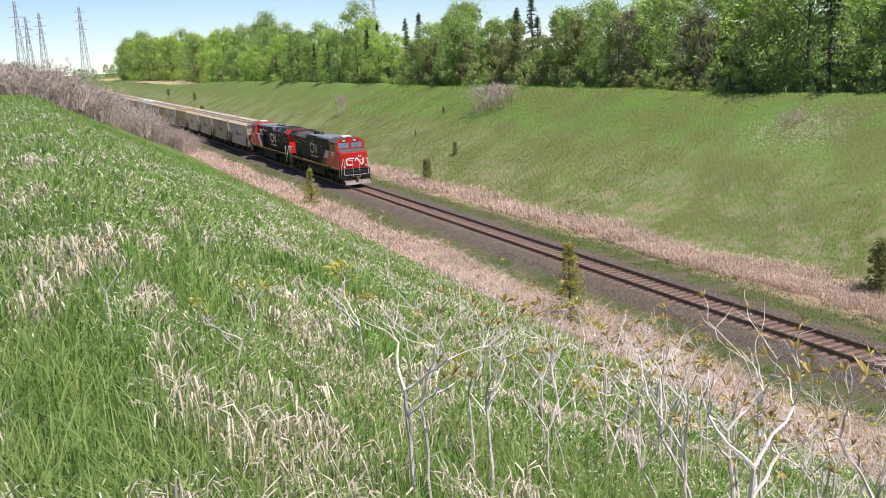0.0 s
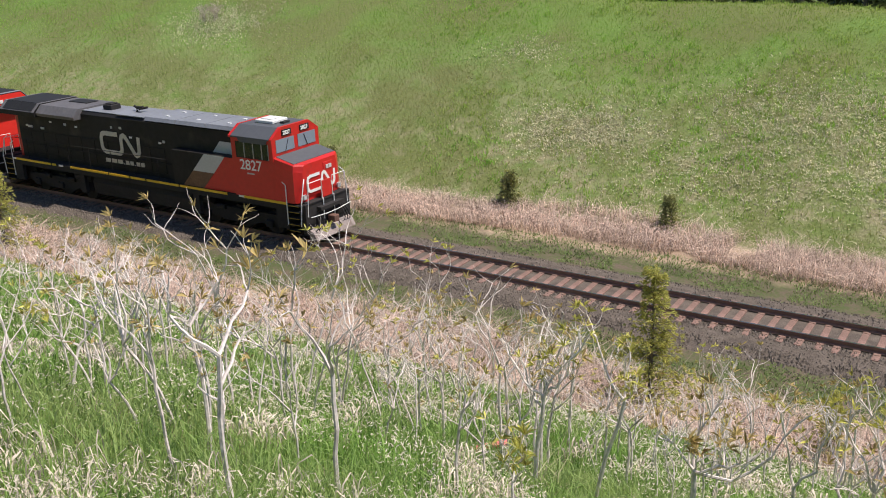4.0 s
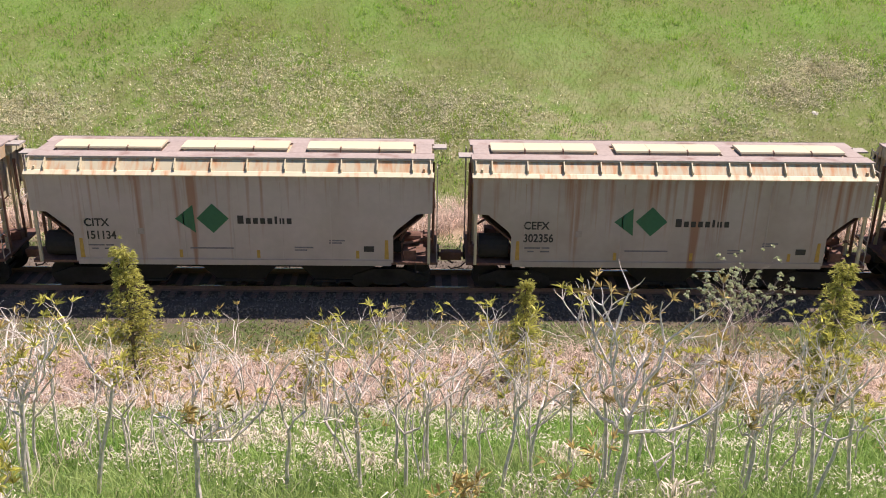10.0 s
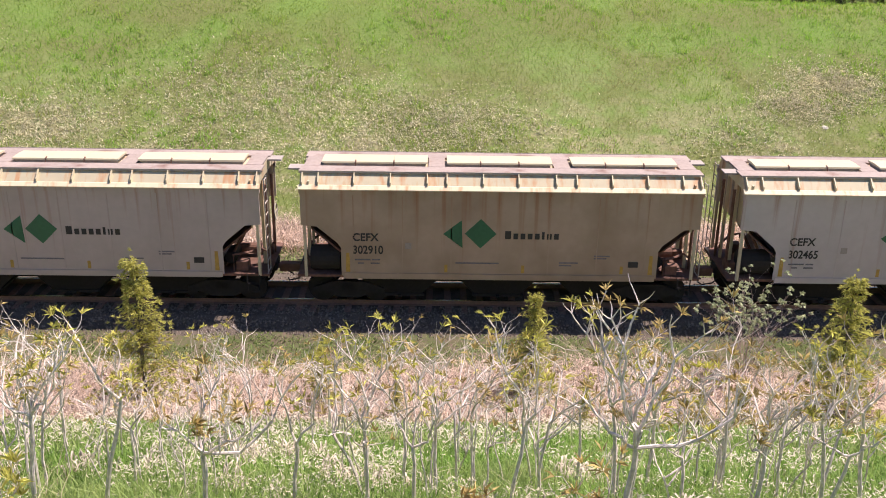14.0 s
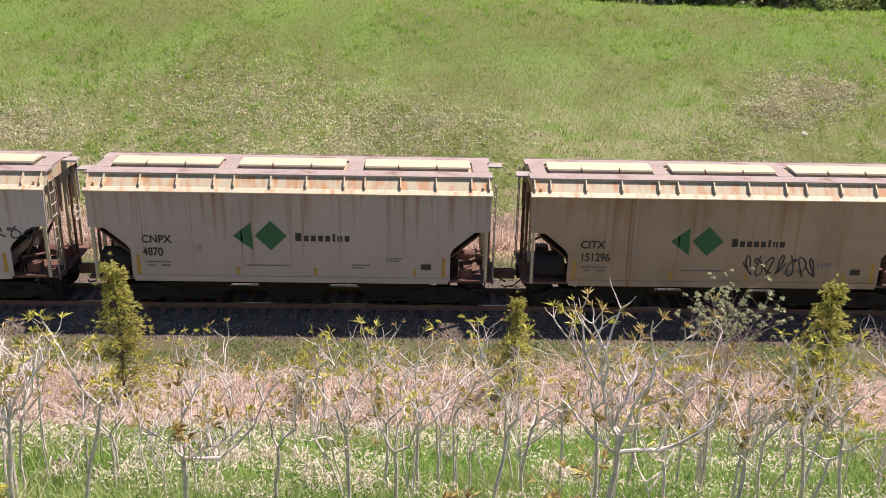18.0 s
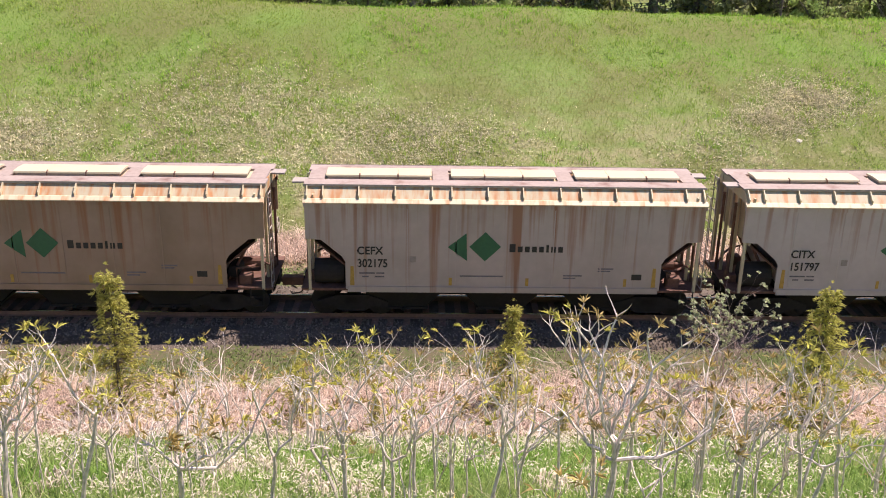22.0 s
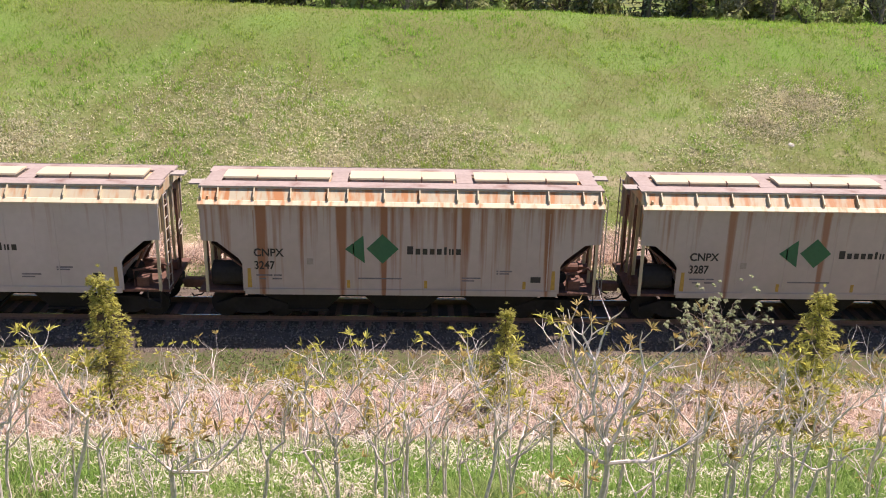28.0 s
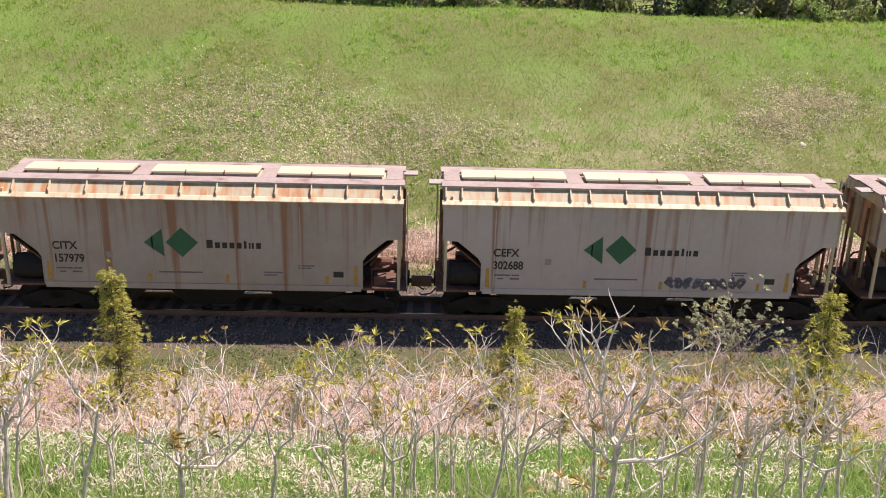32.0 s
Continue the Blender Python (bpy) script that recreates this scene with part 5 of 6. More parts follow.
x, y, r, g = around_eye(100000, 12, 5.5, 80, 1.45)
k = patchy(x, y, 0.42, 5) + 0.5 * patchy(x, y, 1.7, 9) > 0.26 + 0.10 * np.clip((x + 5) / 4, 0, 1)
x, y, r = x[k], y[k], r[k]
blades("dry_stalks", x, y, g.uniform(0.14, 0.36, len(x)), np.clip(0.0015 * r, 0.007, 0.03), STRAW, "last year's pale straw among the green grass", "dry grass", lean=0.9, droop=0.9, seed=22)


def seed_heads(n, seed, r0, r1):
    """Pale drooping grass heads in loose tufts."""
    x, y, r, g = around_eye(n, seed, r0, r1, 1.4)
    k = patchy(x, y, 0.5, 13) + 0.6 * patchy(x, y, 2.2, 4) > 0.06 + 0.02 * np.clip((x + 5.5) / 4, 0, 1)
    x, y, r = x[k], y[k], r[k]
    m = len(x)
    z = heights(x, y) + g.uniform(0.10, 0.40, m)
    s = np.clip(0.0012 * r, 0.007, 0.028)
    a = g.uniform(0, 6.28, m)
    long = np.stack([np.cos(a), np.sin(a), g.uniform(-0.9, 0.3, m)], -1) * (s * 2.6)[:, None]
    wide = np.stack([-np.sin(a), np.cos(a), g.uniform(-0.4, 0.4, m)], -1) * (s * 0.6)[:, None]
    c = np.stack([x, y, z], -1)
    v = np.stack([c - long, c + wide, c + long, c - wide], 1).reshape(-1, 3)
    return tagged(many("seed_heads", v, [np.array([[0, 1, 2, 3]]) + np.arange(m)[:, None] * 4], FLUFF), "pale feathery dry seed heads over the grass", "dry grass", kind="stuff")


seed_heads(200000, 31, 1.8, 60)


def straw_tufts(n, per, seed):
    """Bleached clumps of last year's grass: broad leaves that arch over and curl down again."""
    cx, cy, cr, g = around_eye(n, seed, 2.2, 22, 1.0, -100, 31)
    near = patchy(cx, cy, 0.8, 21) + 0.5 * patchy(cx, cy, 0.25, 3) > 0.08 + 0.22 * np.clip((cx + 6) / 5, 0, 1) + 0.12 * np.clip((cr - 7) / 6, 0, 1) - 0.22 * np.clip((6.8 - cr) / 2, 0, 1) - 0.07 * ((cx > -8) & (cx < -3.2) & (cy < -21.5))
    cx, cy, cr = cx[near], cy[near], cr[near]
    m = len(cx) * per
    size = np.repeat(g.uniform(0.5, 0.95, len(cx)), per)
    x = np.repeat(cx, per) + g.normal(0, 0.05, m)
    y = np.repeat(cy, per) + g.normal(0, 0.06, m)
    r = np.repeat(cr, per)
    keep = y < -9.0
    x, y, r, size = x[keep], y[keep], r[keep], size[keep]
    m = len(x)
    b = g.uniform(0, 6.28, m)
    reach, top = size * g.uniform(0.08, 0.30, m), size * g.uniform(0.16, 0.40, m)
    wide = np.clip(0.0017 * r, 0.008, 0.018) * g.uniform(0.6, 1.3, m)
    z = heights(x, y)
    rows = []
    for k, up, w in ((0.0, 0.0, 0.7), (0.35, 0.85, 1.0), (0.75, 0.95, 1.0), (1.05, 0.55, 0.9), (1.0, 0.28, 0.3)):
        c = np.stack([x + np.cos(b) * reach * k, y + np.sin(b) * reach * k, z + top * up + 0.02], -1)
        side = np.stack([-np.sin(b) * wide * w / 2, np.cos(b) * wide * w / 2, g.uniform(-0.3, 0.3, m) * wide], -1)
        rows += [c - side, c + side]
    v = np.stack(rows, 1).reshape(-1, 3)
    o = np.arange(m)[:, None] * 10
    faces = [np.array([[2 * q, 2 * q + 1, 2 * q + 3, 2 * q + 2]]) + o for q in range(4)]
    return tagged(many("straw_tufts", v, faces, PALE_STRAW), "bleached curled straw tufts in the green grass", "dry grass", kind="stuff")


straw_tufts(2500, 22, 71)

for name, y0, y1, seed, n in (("near_straw_strip", -9.1, -5.0, 41, 110000), ("far_straw_strip", 5.4, 8.5, 42, 70000)):
    g = np.random.default_rng(seed)
    xs = np.where(g.random(n) < 0.75, g.uniform(-60, 34, n), g.uniform(-170, -60, n))
    ys = g.uniform(y0, y1, n) + 0.4 * np.sin(xs * 0.3)
    keep = patchy(xs, ys, 0.6, seed) > -0.35
    xs, ys = xs[keep], ys[keep]
    far = np.where(xs < -60, 1.9, 1.0)
    blades(name, xs, ys, g.uniform(0.35, 0.85, len(xs)), 0.022 * far, REED, "flattened dry tan grass along the ditch", "dry grass", lean=1.1, droop=1.0, seed=seed)

g = np.random.default_rng(51)
n = 120000
xs = np.where(g.random(n) < 0.7, g.uniform(-60, 34, n), g.uniform(-140, -60, n))
ys = np.where(g.random(n) < 0.5, g.uniform(-5.3, -2.7, n), g.uniform(2.7, 5.6, n))
keep = patchy(xs, ys, 0.5, 2) > -0.18 - 0.25 * (np.abs(ys) - 3.6)
blades("verge_weeds", xs[keep], ys[keep], g.uniform(0.05, 0.19, keep.sum()), 0.032, WEED, "low green weeds at the edge of the ballast", "weeds", lean=1.0, droop=0.8, seed=52)
n = 230000
xs = np.where(g.random(n) < 0.62, g.uniform(-40, 38, n), g.uniform(-150, -40, n))
ys = g.uniform(8.0, 28.5, n)
low = ys + 2.5 * patchy(xs, ys, 0.2, 17) < 18.5
for name, k, m, lab in (("far_bank_grass", low, BLADE_FAR, "short spring grass on the far bank"), ("far_crest_grass", ~low, BLADE_LUSH, "lush grass along the top of the far bank")):
    blades(name, xs[k], ys[k], g.uniform(0.06, 0.18, k.sum()), np.where(xs[k] < -60, 0.06, 0.03), m, lab, "grass", lean=0.5, seed=53)
keep = (patchy(xs, ys, 0.16, 31) + 0.5 * patchy(xs, ys, 0.6, 8) > -0.02) & (ys < 22)
sx, sy = xs[keep][:60000], ys[keep][:60000]
blades("far_bank_straw", sx + 0.05, sy, g.uniform(0.04, 0.12, len(sx)), 0.024, STRAW_FAR, "worn straw patches on the far bank", "dry grass", lean=1.2, droop=1.0, seed=54)

for cx, cy, rad, n in ((-8.4, 16.6, 3.2, 9000), (0.6, 14.4, 2.4, 6500), (20.0, 18.0, 1.5, 7000), (17.6, 16.2, 1.3, 3500), (-19.9, 14.3, 2.2, 7000), (-5.0, 13.2, 3.0, 4000), (-52.8, 22.4, 2.6, 6000), (-25.9, 20.5, 1.5, 1200), (14.5, 13.8, 2.0, 2000), (-12.0, 12.0, 2.5, 2500)):
    px, py = g.normal(cx, rad, n), g.normal(cy, rad * 0.55, n)
    blades("worn_patch", px, py, g.uniform(0.05, 0.18, n), 0.045, BLEACHED, "worn patch of pale straw on the bank", "dry grass", lean=1.3, droop=1.0, seed=int(n + cx))

# thicker tufts that stand out of the short grass
cx, cy = g.uniform(-34, 36, 4400), g.uniform(9.0, 27.5, 4400)
k = patchy(cx, cy, 0.14, 40) + 0.5 * patchy(cx, cy, 0.7, 41) > -0.05
cx, cy = cx[k], cy[k]
tx, ty = np.repeat(cx, 9) + g.normal(0, 0.13, len(cx) * 9), np.repeat(cy, 9) + g.normal(0, 0.13, len(cx) * 9)
blades("bank_tufts", tx, ty, g.uniform(0.14, 0.34, len(tx)), 0.035, BLADE_LUSH, "thick green grass tufts on the far bank", "grass", lean=0.7, seed=57)

# ---- shrubs and trees ----


def branch(bm, tips, rr, p, d, length, r, depth, up, bend, n=5):
    """One crooked branch; it forks until depth is spent and leaves its tips behind."""
    pts, steps = [p.copy()], 4
    for i in range(steps):
        d = (d + Vector((rr.uniform(-bend, bend), rr.uniform(-bend, bend), rr.uniform(-bend, bend) + up))).normalized()
        p = p + d * length / steps
        pts.append(p.copy())
    r1 = r * (0.62 if depth else 0.4)
    tube(bm, pts, r, r1, n)
    if depth == 0:
        tips.append((p.copy(), d.copy()))
        return
    for i in range(rr.choice((2, 2, 3)) if depth > 1 else rr.choice((2, 3))):
        side = Vector((rr.uniform(-1, 1), rr.uniform(-1, 1), rr.uniform(-0.2, 0.35))).normalized()
        nd = (d * 0.8 + side * 0.82).normalized()
        branch(bm, tips, rr, p, nd, length * rr.uniform(0.42, 0.8), r1 * 0.85, depth - 1, up, bend, n if depth > 1 else 4)


def sprays(tips, rr, count, long, wide, spread=0.9, up=0.5):
    """Small pointed leaflets fanning out from branch tips."""
    v, f = [], []
    for p, d in tips:
        for i in range(rr.randint(*count)):
            a = (d * up + Vector((rr.uniform(-1, 1), rr.uniform(-1, 1), rr.uniform(-0.6, 0.8))) * spread).normalized()
            s = a.cross(Vector((rr.uniform(-1, 1), rr.uniform(-1, 1), rr.uniform(-1, 1)))).normalized() * wide * rr.uniform(0.6, 1.2)
            L = long * rr.uniform(0.6, 1.25)
            k = len(v)
            v += [p, p + a * L * 0.45 + s, p + a * L - Vector((0, 0, L * 0.2)), p + a * L * 0.45 - s]
            f.append((k, k + 1, k + 2, k + 3))
    return v, f


def sumac(seed, high):
    rr = random.Random(seed)
    ob = thing("sumac_shrub", "leafless grey sumac shrub with budding yellow-green tips", "shrub", "sumac thicket")
    bm, tips = bmesh.new(), []
    lean = Vector((rr.uniform(-0.15, 0.15), rr.uniform(-0.15, 0.15), 1)).normalized()
    stem = high * rr.uniform(0.40, 0.64)
    r0 = (0.0095, 0.012, 0.0145)[seed % 3] * high ** 0.5
    pts, p, d = [Vector((0, 0, -0.1))], Vector((0, 0, -0.1)), lean
    for i in range(6):
        d = (d + Vector((rr.uniform(-0.15, 0.15), rr.uniform(-0.15, 0.15), 0.05))).normalized()
        p = p + d * stem / 6
        pts.append(p.copy())
    tube(bm, pts, r0, r0 * 0.72, 6)
    for q, k in [(pts[-1], 1.0)] * rr.choice((2, 2, 3)) + [(pts[5], 0.8)] * rr.choice((0, 1, 1)) + [(pts[4], 0.6)] * rr.choice((0, 0, 1)):
        a = rr.uniform(0, 6.28)
        out = Vector((math.cos(a), math.sin(a), rr.uniform(0.9, 2.0))).normalized()
        branch(bm, tips, rr, q, out, high * rr.uniform(0.18, 0.30) * k, r0 * 0.66, 2, 0.10, 0.34)
    branches = part("stem", bm, BARK, ob)
    lv, lf = sprays([q for q in tips if rr.random() < 0.42], rr, (6, 10), 0.11, 0.010, 0.85, 0.8)
    solid("leaf_sprays", [tuple(q) for q in lv], lf, SPROUT if rr.random() < 0.65 else SPROUT_RED, ob, "unfolding young leaves")
    ob["high"] = max(q[0].z for q in tips)
    return ob


def settle(ob, x, y, s=1.0, turn=0.0, sink=0.05):
    ob.matrix_basis = pose(x, y, ground_z(x, y) - sink, 0, 0, turn) @ Matrix.Scale(s, 4)
    ob.scale = (s, s, s)
    return ob


def tip_limit(x, y):
    """The thicket has been cut to a line that falls away from the path along the bank."""
    d = math.hypot(x - EYE[0], y - EYE[1])
    az = math.degrees(math.atan2(x - EYE[0], y - EYE[1]))
    k = smooth(-12, -52, az)
    return EYE[2] - d * math.tan(radians(24.7 - 10.9 * k))


KINDS = [sumac(100 + i, (1.5, 1.8, 2.1, 2.4, 2.4, 2.7, 1.4, 2.2, 2.5, 1.9)[i]) for i in range(10)]
used = set()
rr = random.Random(77)


def put_sumac(x, y, high=None):
    z = ground_z(x, y)
    room = tip_limit(x, y) - z
    want = high or min(room * (0.5 + 0.5 * rr.random() ** 1.3), 3.3)
    if want < 0.6:
        return
    kind = rr.choice([k for k in KINDS if 0.55 < want / k["high"] < 1.5] or KINDS)
    s = want / kind["high"]
    if kind in used:
        ob = copy_thing(kind, pose(0, 0, 0))
    else:
        ob = kind
        used.add(kind)
    settle(ob, x, y, s, rr.uniform(0, 360))


def limbed_sumac(x, y, seed, fork, limbs, r0=0.022, leaf=SPROUT):
    """A sumac by its habit: how far the stem leans and rises to its fork, then the reach and rise of each limb."""
    rr = random.Random(seed)
    ob = thing("sumac_shrub", "leafless grey sumac shrub with budding yellow-green tips", "shrub", "sumac thicket")
    bm, tips = bmesh.new(), []
    top = Vector((fork[0], 0, fork[1]))
    mid = top * 0.5 + Vector((rr.uniform(-0.03, 0.03), rr.uniform(-0.05, 0.05), 0))
    tube(bm, [(0, 0, -0.1), mid * 0.5, mid, top.lerp(mid, 0.4) + Vector((0.015, 0, 0)), top], r0, r0 * 0.74, 7)
    for a, c in limbs:
        way = (Vector((a, rr.uniform(-0.18, 0.18), c)) - top) * 0.84
        e = top + way
        bow = Vector((way.z, 0, -abs(way.x))) * rr.uniform(-0.14, 0.14) + Vector((0, 0, -0.14 * abs(way.x)))
        pts = [top.copy()] + [top + way * k + bow * math.sin(math.pi * k) + Vector((rr.uniform(-0.045, 0.045), rr.uniform(-0.06, 0.06), rr.uniform(-0.055, 0.055))) * max(way.length, 0.4) for k in (0.2, 0.4, 0.6, 0.8)] + [e]
        tube(bm, pts, r0 * 0.60, r0 * 0.34, 6)
        d = (pts[-1] - pts[-2]).normalized()
        for i in range(rr.choice((2, 3))):
            side = Vector((rr.uniform(-1, 1), rr.uniform(-0.7, 0.7), rr.uniform(0.0, 0.6))).normalized()
            branch(bm, tips, rr, e, (d * 0.8 + side * 0.75).normalized(), way.length * rr.uniform(0.16, 0.30) + 0.07, r0 * 0.36, 1, 0.16, 0.25, 5)
        for q in rr.sample(pts[1:5], 3):
            side = Vector((rr.uniform(-1, 1), rr.uniform(-0.8, 0.8), rr.uniform(0.3, 1.1))).normalized()
            branch(bm, tips, rr, q, (d * 0.4 + side * 0.8).normalized(), way.length * rr.uniform(0.15, 0.3) + 0.06, r0 * 0.30, 1, 0.14, 0.25, 4)
    part("stem", bm, BARK, ob)
    lv, lf = sprays([q for q in tips if rr.random() < 0.5], rr, (6, 10), 0.11, 0.010, 0.85, 0.8)
    solid("leaf_sprays", [tuple(q) for q in lv], lf, leaf, ob, "unfolding young leaves")
    return settle(ob, x, y)


# the shrubs that stand out along the front of the thicket
limbed_sumac(1.61, -22.6, 301, (0.05, 0.95), ((-0.37, 1.33), (0.11, 1.67), (-0.34, 2.02), (-0.18, 2.12), (0.95, 1.38), (0.34, 1.95)), 0.031, SPROUT_RED)
limbed_sumac(1.74, -21.6, 302, (-0.09, 1.31), ((-0.22, 1.96), (-0.42, 2.14), (0.13, 1.72)))
limbed_sumac(-1.85, -22.9, 303, (-0.01, 0.89), ((-0.18, 1.20), (0.11, 1.52), (0.40, 1.12), (0.76, 1.47)), 0.025, SPROUT_RED)
limbed_sumac(-3.09, -22.0, 304, (0.29, 1.28), ((0.28, 1.70), (-0.06, 1.97), (0.45, 1.5)))
limbed_sumac(-3.63, -22.2, 305, (0.10, 1.13), ((0.41, 1.70), (0.03, 1.51), (-0.25, 1.6), (0.57, 1.85)), 0.024)
limbed_sumac(-0.67, -21.4, 306, (-0.03, 0.99), ((-0.35, 1.73), (0.24, 1.79), (-0.13, 1.91)), 0.024)
limbed_sumac(-0.21, -21.8, 307, (-0.01, 0.84), ((-0.31, 1.50), (0.25, 1.32), (0.05, 1.6)))
limbed_sumac(-1.38, -21.6, 308, (0.05, 0.83), ((0.33, 1.61), (-0.09, 1.49)))
limbed_sumac(0.69, -21.9, 309, (0.11, 1.0), ((-0.20, 2.0), (0.23, 1.84), (0.37, 1.44)), 0.021)
limbed_sumac(3.02, -21.8, 310, (0.05, 0.83), ((0.25, 1.49), (-0.19, 1.08), (0.05, 1.6)), 0.026, SPROUT_RED)
limbed_sumac(3.70, -21.8, 311, (-0.15, 1.20), ((-0.41, 2.0), (-0.15, 1.89), (0.1, 1.6)))
limbed_sumac(3.49, -22.2, 312, (0.17, 0.88), ((0.51, 1.25), (-0.14, 1.0)), 0.02)
limbed_sumac(4.26, -21.5, 313, (-0.19, 1.30), ((-0.55, 1.72), (-0.19, 1.96), (0.2, 1.7)))
limbed_sumac(2.41, -21.7, 314, (-0.08, 0.76), ((-0.41, 1.19), (-0.07, 1.49), (0.15, 1.4)), 0.02)
# saplings at the foot of the path
limbed_sumac(-2.62, -24.5, 321, (0.0, 0.62), ((-0.10, 0.92), (0.12, 0.90)), 0.012)
limbed_sumac(0.95, -24.3, 322, (0.03, 0.55), ((-0.08, 0.85), (0.14, 0.98)), 0.012, SPROUT_RED)
limbed_sumac(0.22, -24.2, 323, (0.0, 0.42), ((-0.12, 0.72), (0.10, 0.70)), 0.011, SPROUT_RED)
# slighter stems among and behind them, and along the bank
for x, y, h in ((-4.1, -21.2, 1.8), (-3.7, -20.4, 1.9), (4.0, -21.1, 2.1), (-2.3, -21.3, 1.5),
                (-4.51, -27.57, 1.48), (-4.47, -27.66, 1.33), (-5.79, -26.71, 1.3), (-5.15, -26.88, 1.51), (-5.87, -25.77, 1.5), (-7.36, -24.3, 1.76), (-6.96, -24.41, 1.64),
                (-6.32, -22.46, 2.05), (-5.62, -24.45, 1.75), (-6.13, -23.01, 1.67),
                (-7.24, -23.84, 1.8), (-6.05, -24.41, 2.07), (-6.68, -21.44, 1.74), (-6.58, -28.23, 0.75), (-6.76, -28.99, 0.84), (-11.51, -22.77, 1.39), (-9.19, -26.4, 1.18),
                (-7.86, -18.81, 2.08), (-9.15, -14.5, 2.15), (-10.27, -11.35, 2.4), (3.1, -20.6, 2.3), (5.3, -20.3, 2.2), (2.6, -19.6, 2.5), (1.2, -19.4, 2.5)):
    put_sumac(x, y, h)
for i in range(58):
    put_sumac(rr.uniform(-5.5, 5.8), rr.uniform(-21.9, -19.4))
for i in range(42):
    put_sumac(rr.uniform(-10.5, -3.2), rr.uniform(-26.3, -20.0))
for i in range(112):
    x = rr.uniform(-10.5, 10.0)
    top = -20.3 if x > -2.5 else -20.3 - 5.2 * smooth(-2.5, -6.5, x)
    y = rr.uniform(top, -14.2) if rr.random() < 0.8 else rr.uniform(-14.2, -9.5)
    put_sumac(x, y)
for i in range(26):
    put_sumac(rr.uniform(-22, -9), rr.uniform(-24, -13), rr.uniform(1.2, 2.2))
for k in KINDS:
    if k not in used:
        put_sumac(rr.uniform(-8, 8), rr.uniform(-19, -15))
for k in KINDS:
    del k["high"]
for ob in scene.objects:
    if "high" in ob:
        del ob["high"]


def cone_tree(name, label, category, high, wide, seed, material, density=900, group="", leaf=(0.10, 0.035), loose=1.0, limbs=1.0, taper=0.75, sweep=(0.2, 0.7), foot=0.08, low=0.8):
    """A small evergreen: a thin trunk and upswept sprays in tiers."""
    rr = random.Random(seed)
    ob = thing(name, label, category, group)
    bm = bmesh.new()
    tube(bm, [(0, 0, -0.1), (0.02, 0.01, high * 0.5), (0, 0, high * 0.97)], 0.02 + 0.012 * high, 0.006, 6)
    tips = []
    for i in range(int(limbs * (18 * high ** 0.6 + 8))):
        z = high * (foot + (0.94 - foot) * rr.random() ** low)
        a = rr.uniform(0, 6.28)
        reach = wide * (1 - z / high) ** taper * rr.uniform(0.4, 1.1) + 0.06
        e = Vector((math.cos(a) * reach, math.sin(a) * reach, z + reach * rr.uniform(*sweep)))
        s = Vector((0, 0, z))
        tube(bm, [s, s.lerp(e, 0.5) - Vector((0, 0, 0.03)), e], 0.012, 0.004, 4)
        for j in range(7):
            q = s.lerp(e, 0.25 + 0.75 * j / 6) + Vector((rr.uniform(-1, 1), rr.uniform(-1, 1), rr.uniform(-1, 1))) * 0.09 * loose
            tips.append((q, (e - s).normalized()))
    tips.append((Vector((0, 0, high)), Vector((0, 0, 1))))
    part("trunk", bm, TRUNK, ob)
    per = max(3, density // len(tips))
    v, f = sprays(tips, rr, (per, per + 3), leaf[0], leaf[1], 0.8, 0.9)
    solid("foliage", [tuple(q) for q in v], f, material, ob)
    return ob


CEDARTEXT = "young yellow-green cedar beside the straw strip"
cedar = cone_tree("cedar_tree", CEDARTEXT, "tree", 4.75, 1.6, 5, CEDAR, 15000, "cedars by the ditch", (0.13, 0.012), 1.5, 3.6, 1.1, (-0.05, 0.3), 0.03, 1.25)
settle(cedar, -7.75, -7.3)
cedar2 = cone_tree("cedar_tree", CEDARTEXT, "tree", 4.4, 1.7, 6, CEDAR, 15000, "cedars by the ditch", (0.13, 0.012), 1.5, 3.6, 1.1, (-0.05, 0.3), 0.03, 1.25)
settle(cedar2, 10.0, -8.6)
for x, y, s, t in ((2.56, -6.6, 0.75, 40), (-3.0, -7.7, 0.55, 130), (-36.9, -7.2, 0.95, 70), (-82.3, -6.8, 0.8, 200), (-1.0, -8.6, 0.30, 10), (13.5, -8.4, 0.9, 90), (3.6, -9.3, 0.26, 75), (-5.2, -9.2, 0.22, 20), (6.4, -9.4, 0.28, 160), (7.6, -8.9, 0.34, 300)):
    settle(copy_thing(cedar if s > 0.6 else cedar2, pose(0, 0, 0)), x, y, s, t)
pine = cone_tree("small_pine", "small dark pine at the foot of the far bank", "tree", 2.0, 0.55, 9, PINE, 7000, "pines on the far bank", (0.12, 0.02), 1.6, 2.0)
settle(pine, -20.4, 8.15)
for x, y, s, t in ((-12.7, 8.2, 0.9, 30), (-90.6, 8.1, 1.2, 80), (-33.0, 8.4, 1.45, 150), (-31.2, 8.3, 1.0, 10), (-20.9, 8.6, 0.65, 220), (-110.1, 7.2, 1.25, 300), (-93.8, 12.9, 0.7, 45), (-232.5, 9.1, 1.7, 0), (-283.4, 15.7, 1.2, 60), (-341.8, 16.1, 1.2, 99), (-331.9, 8.4, 1.2, 140), (-113.3, 20.3, 0.4, 20), (-110.6, 15.1, 0.35, 70)):
    settle(copy_thing(pine, pose(0, 0, 0)), x, y, s, t)


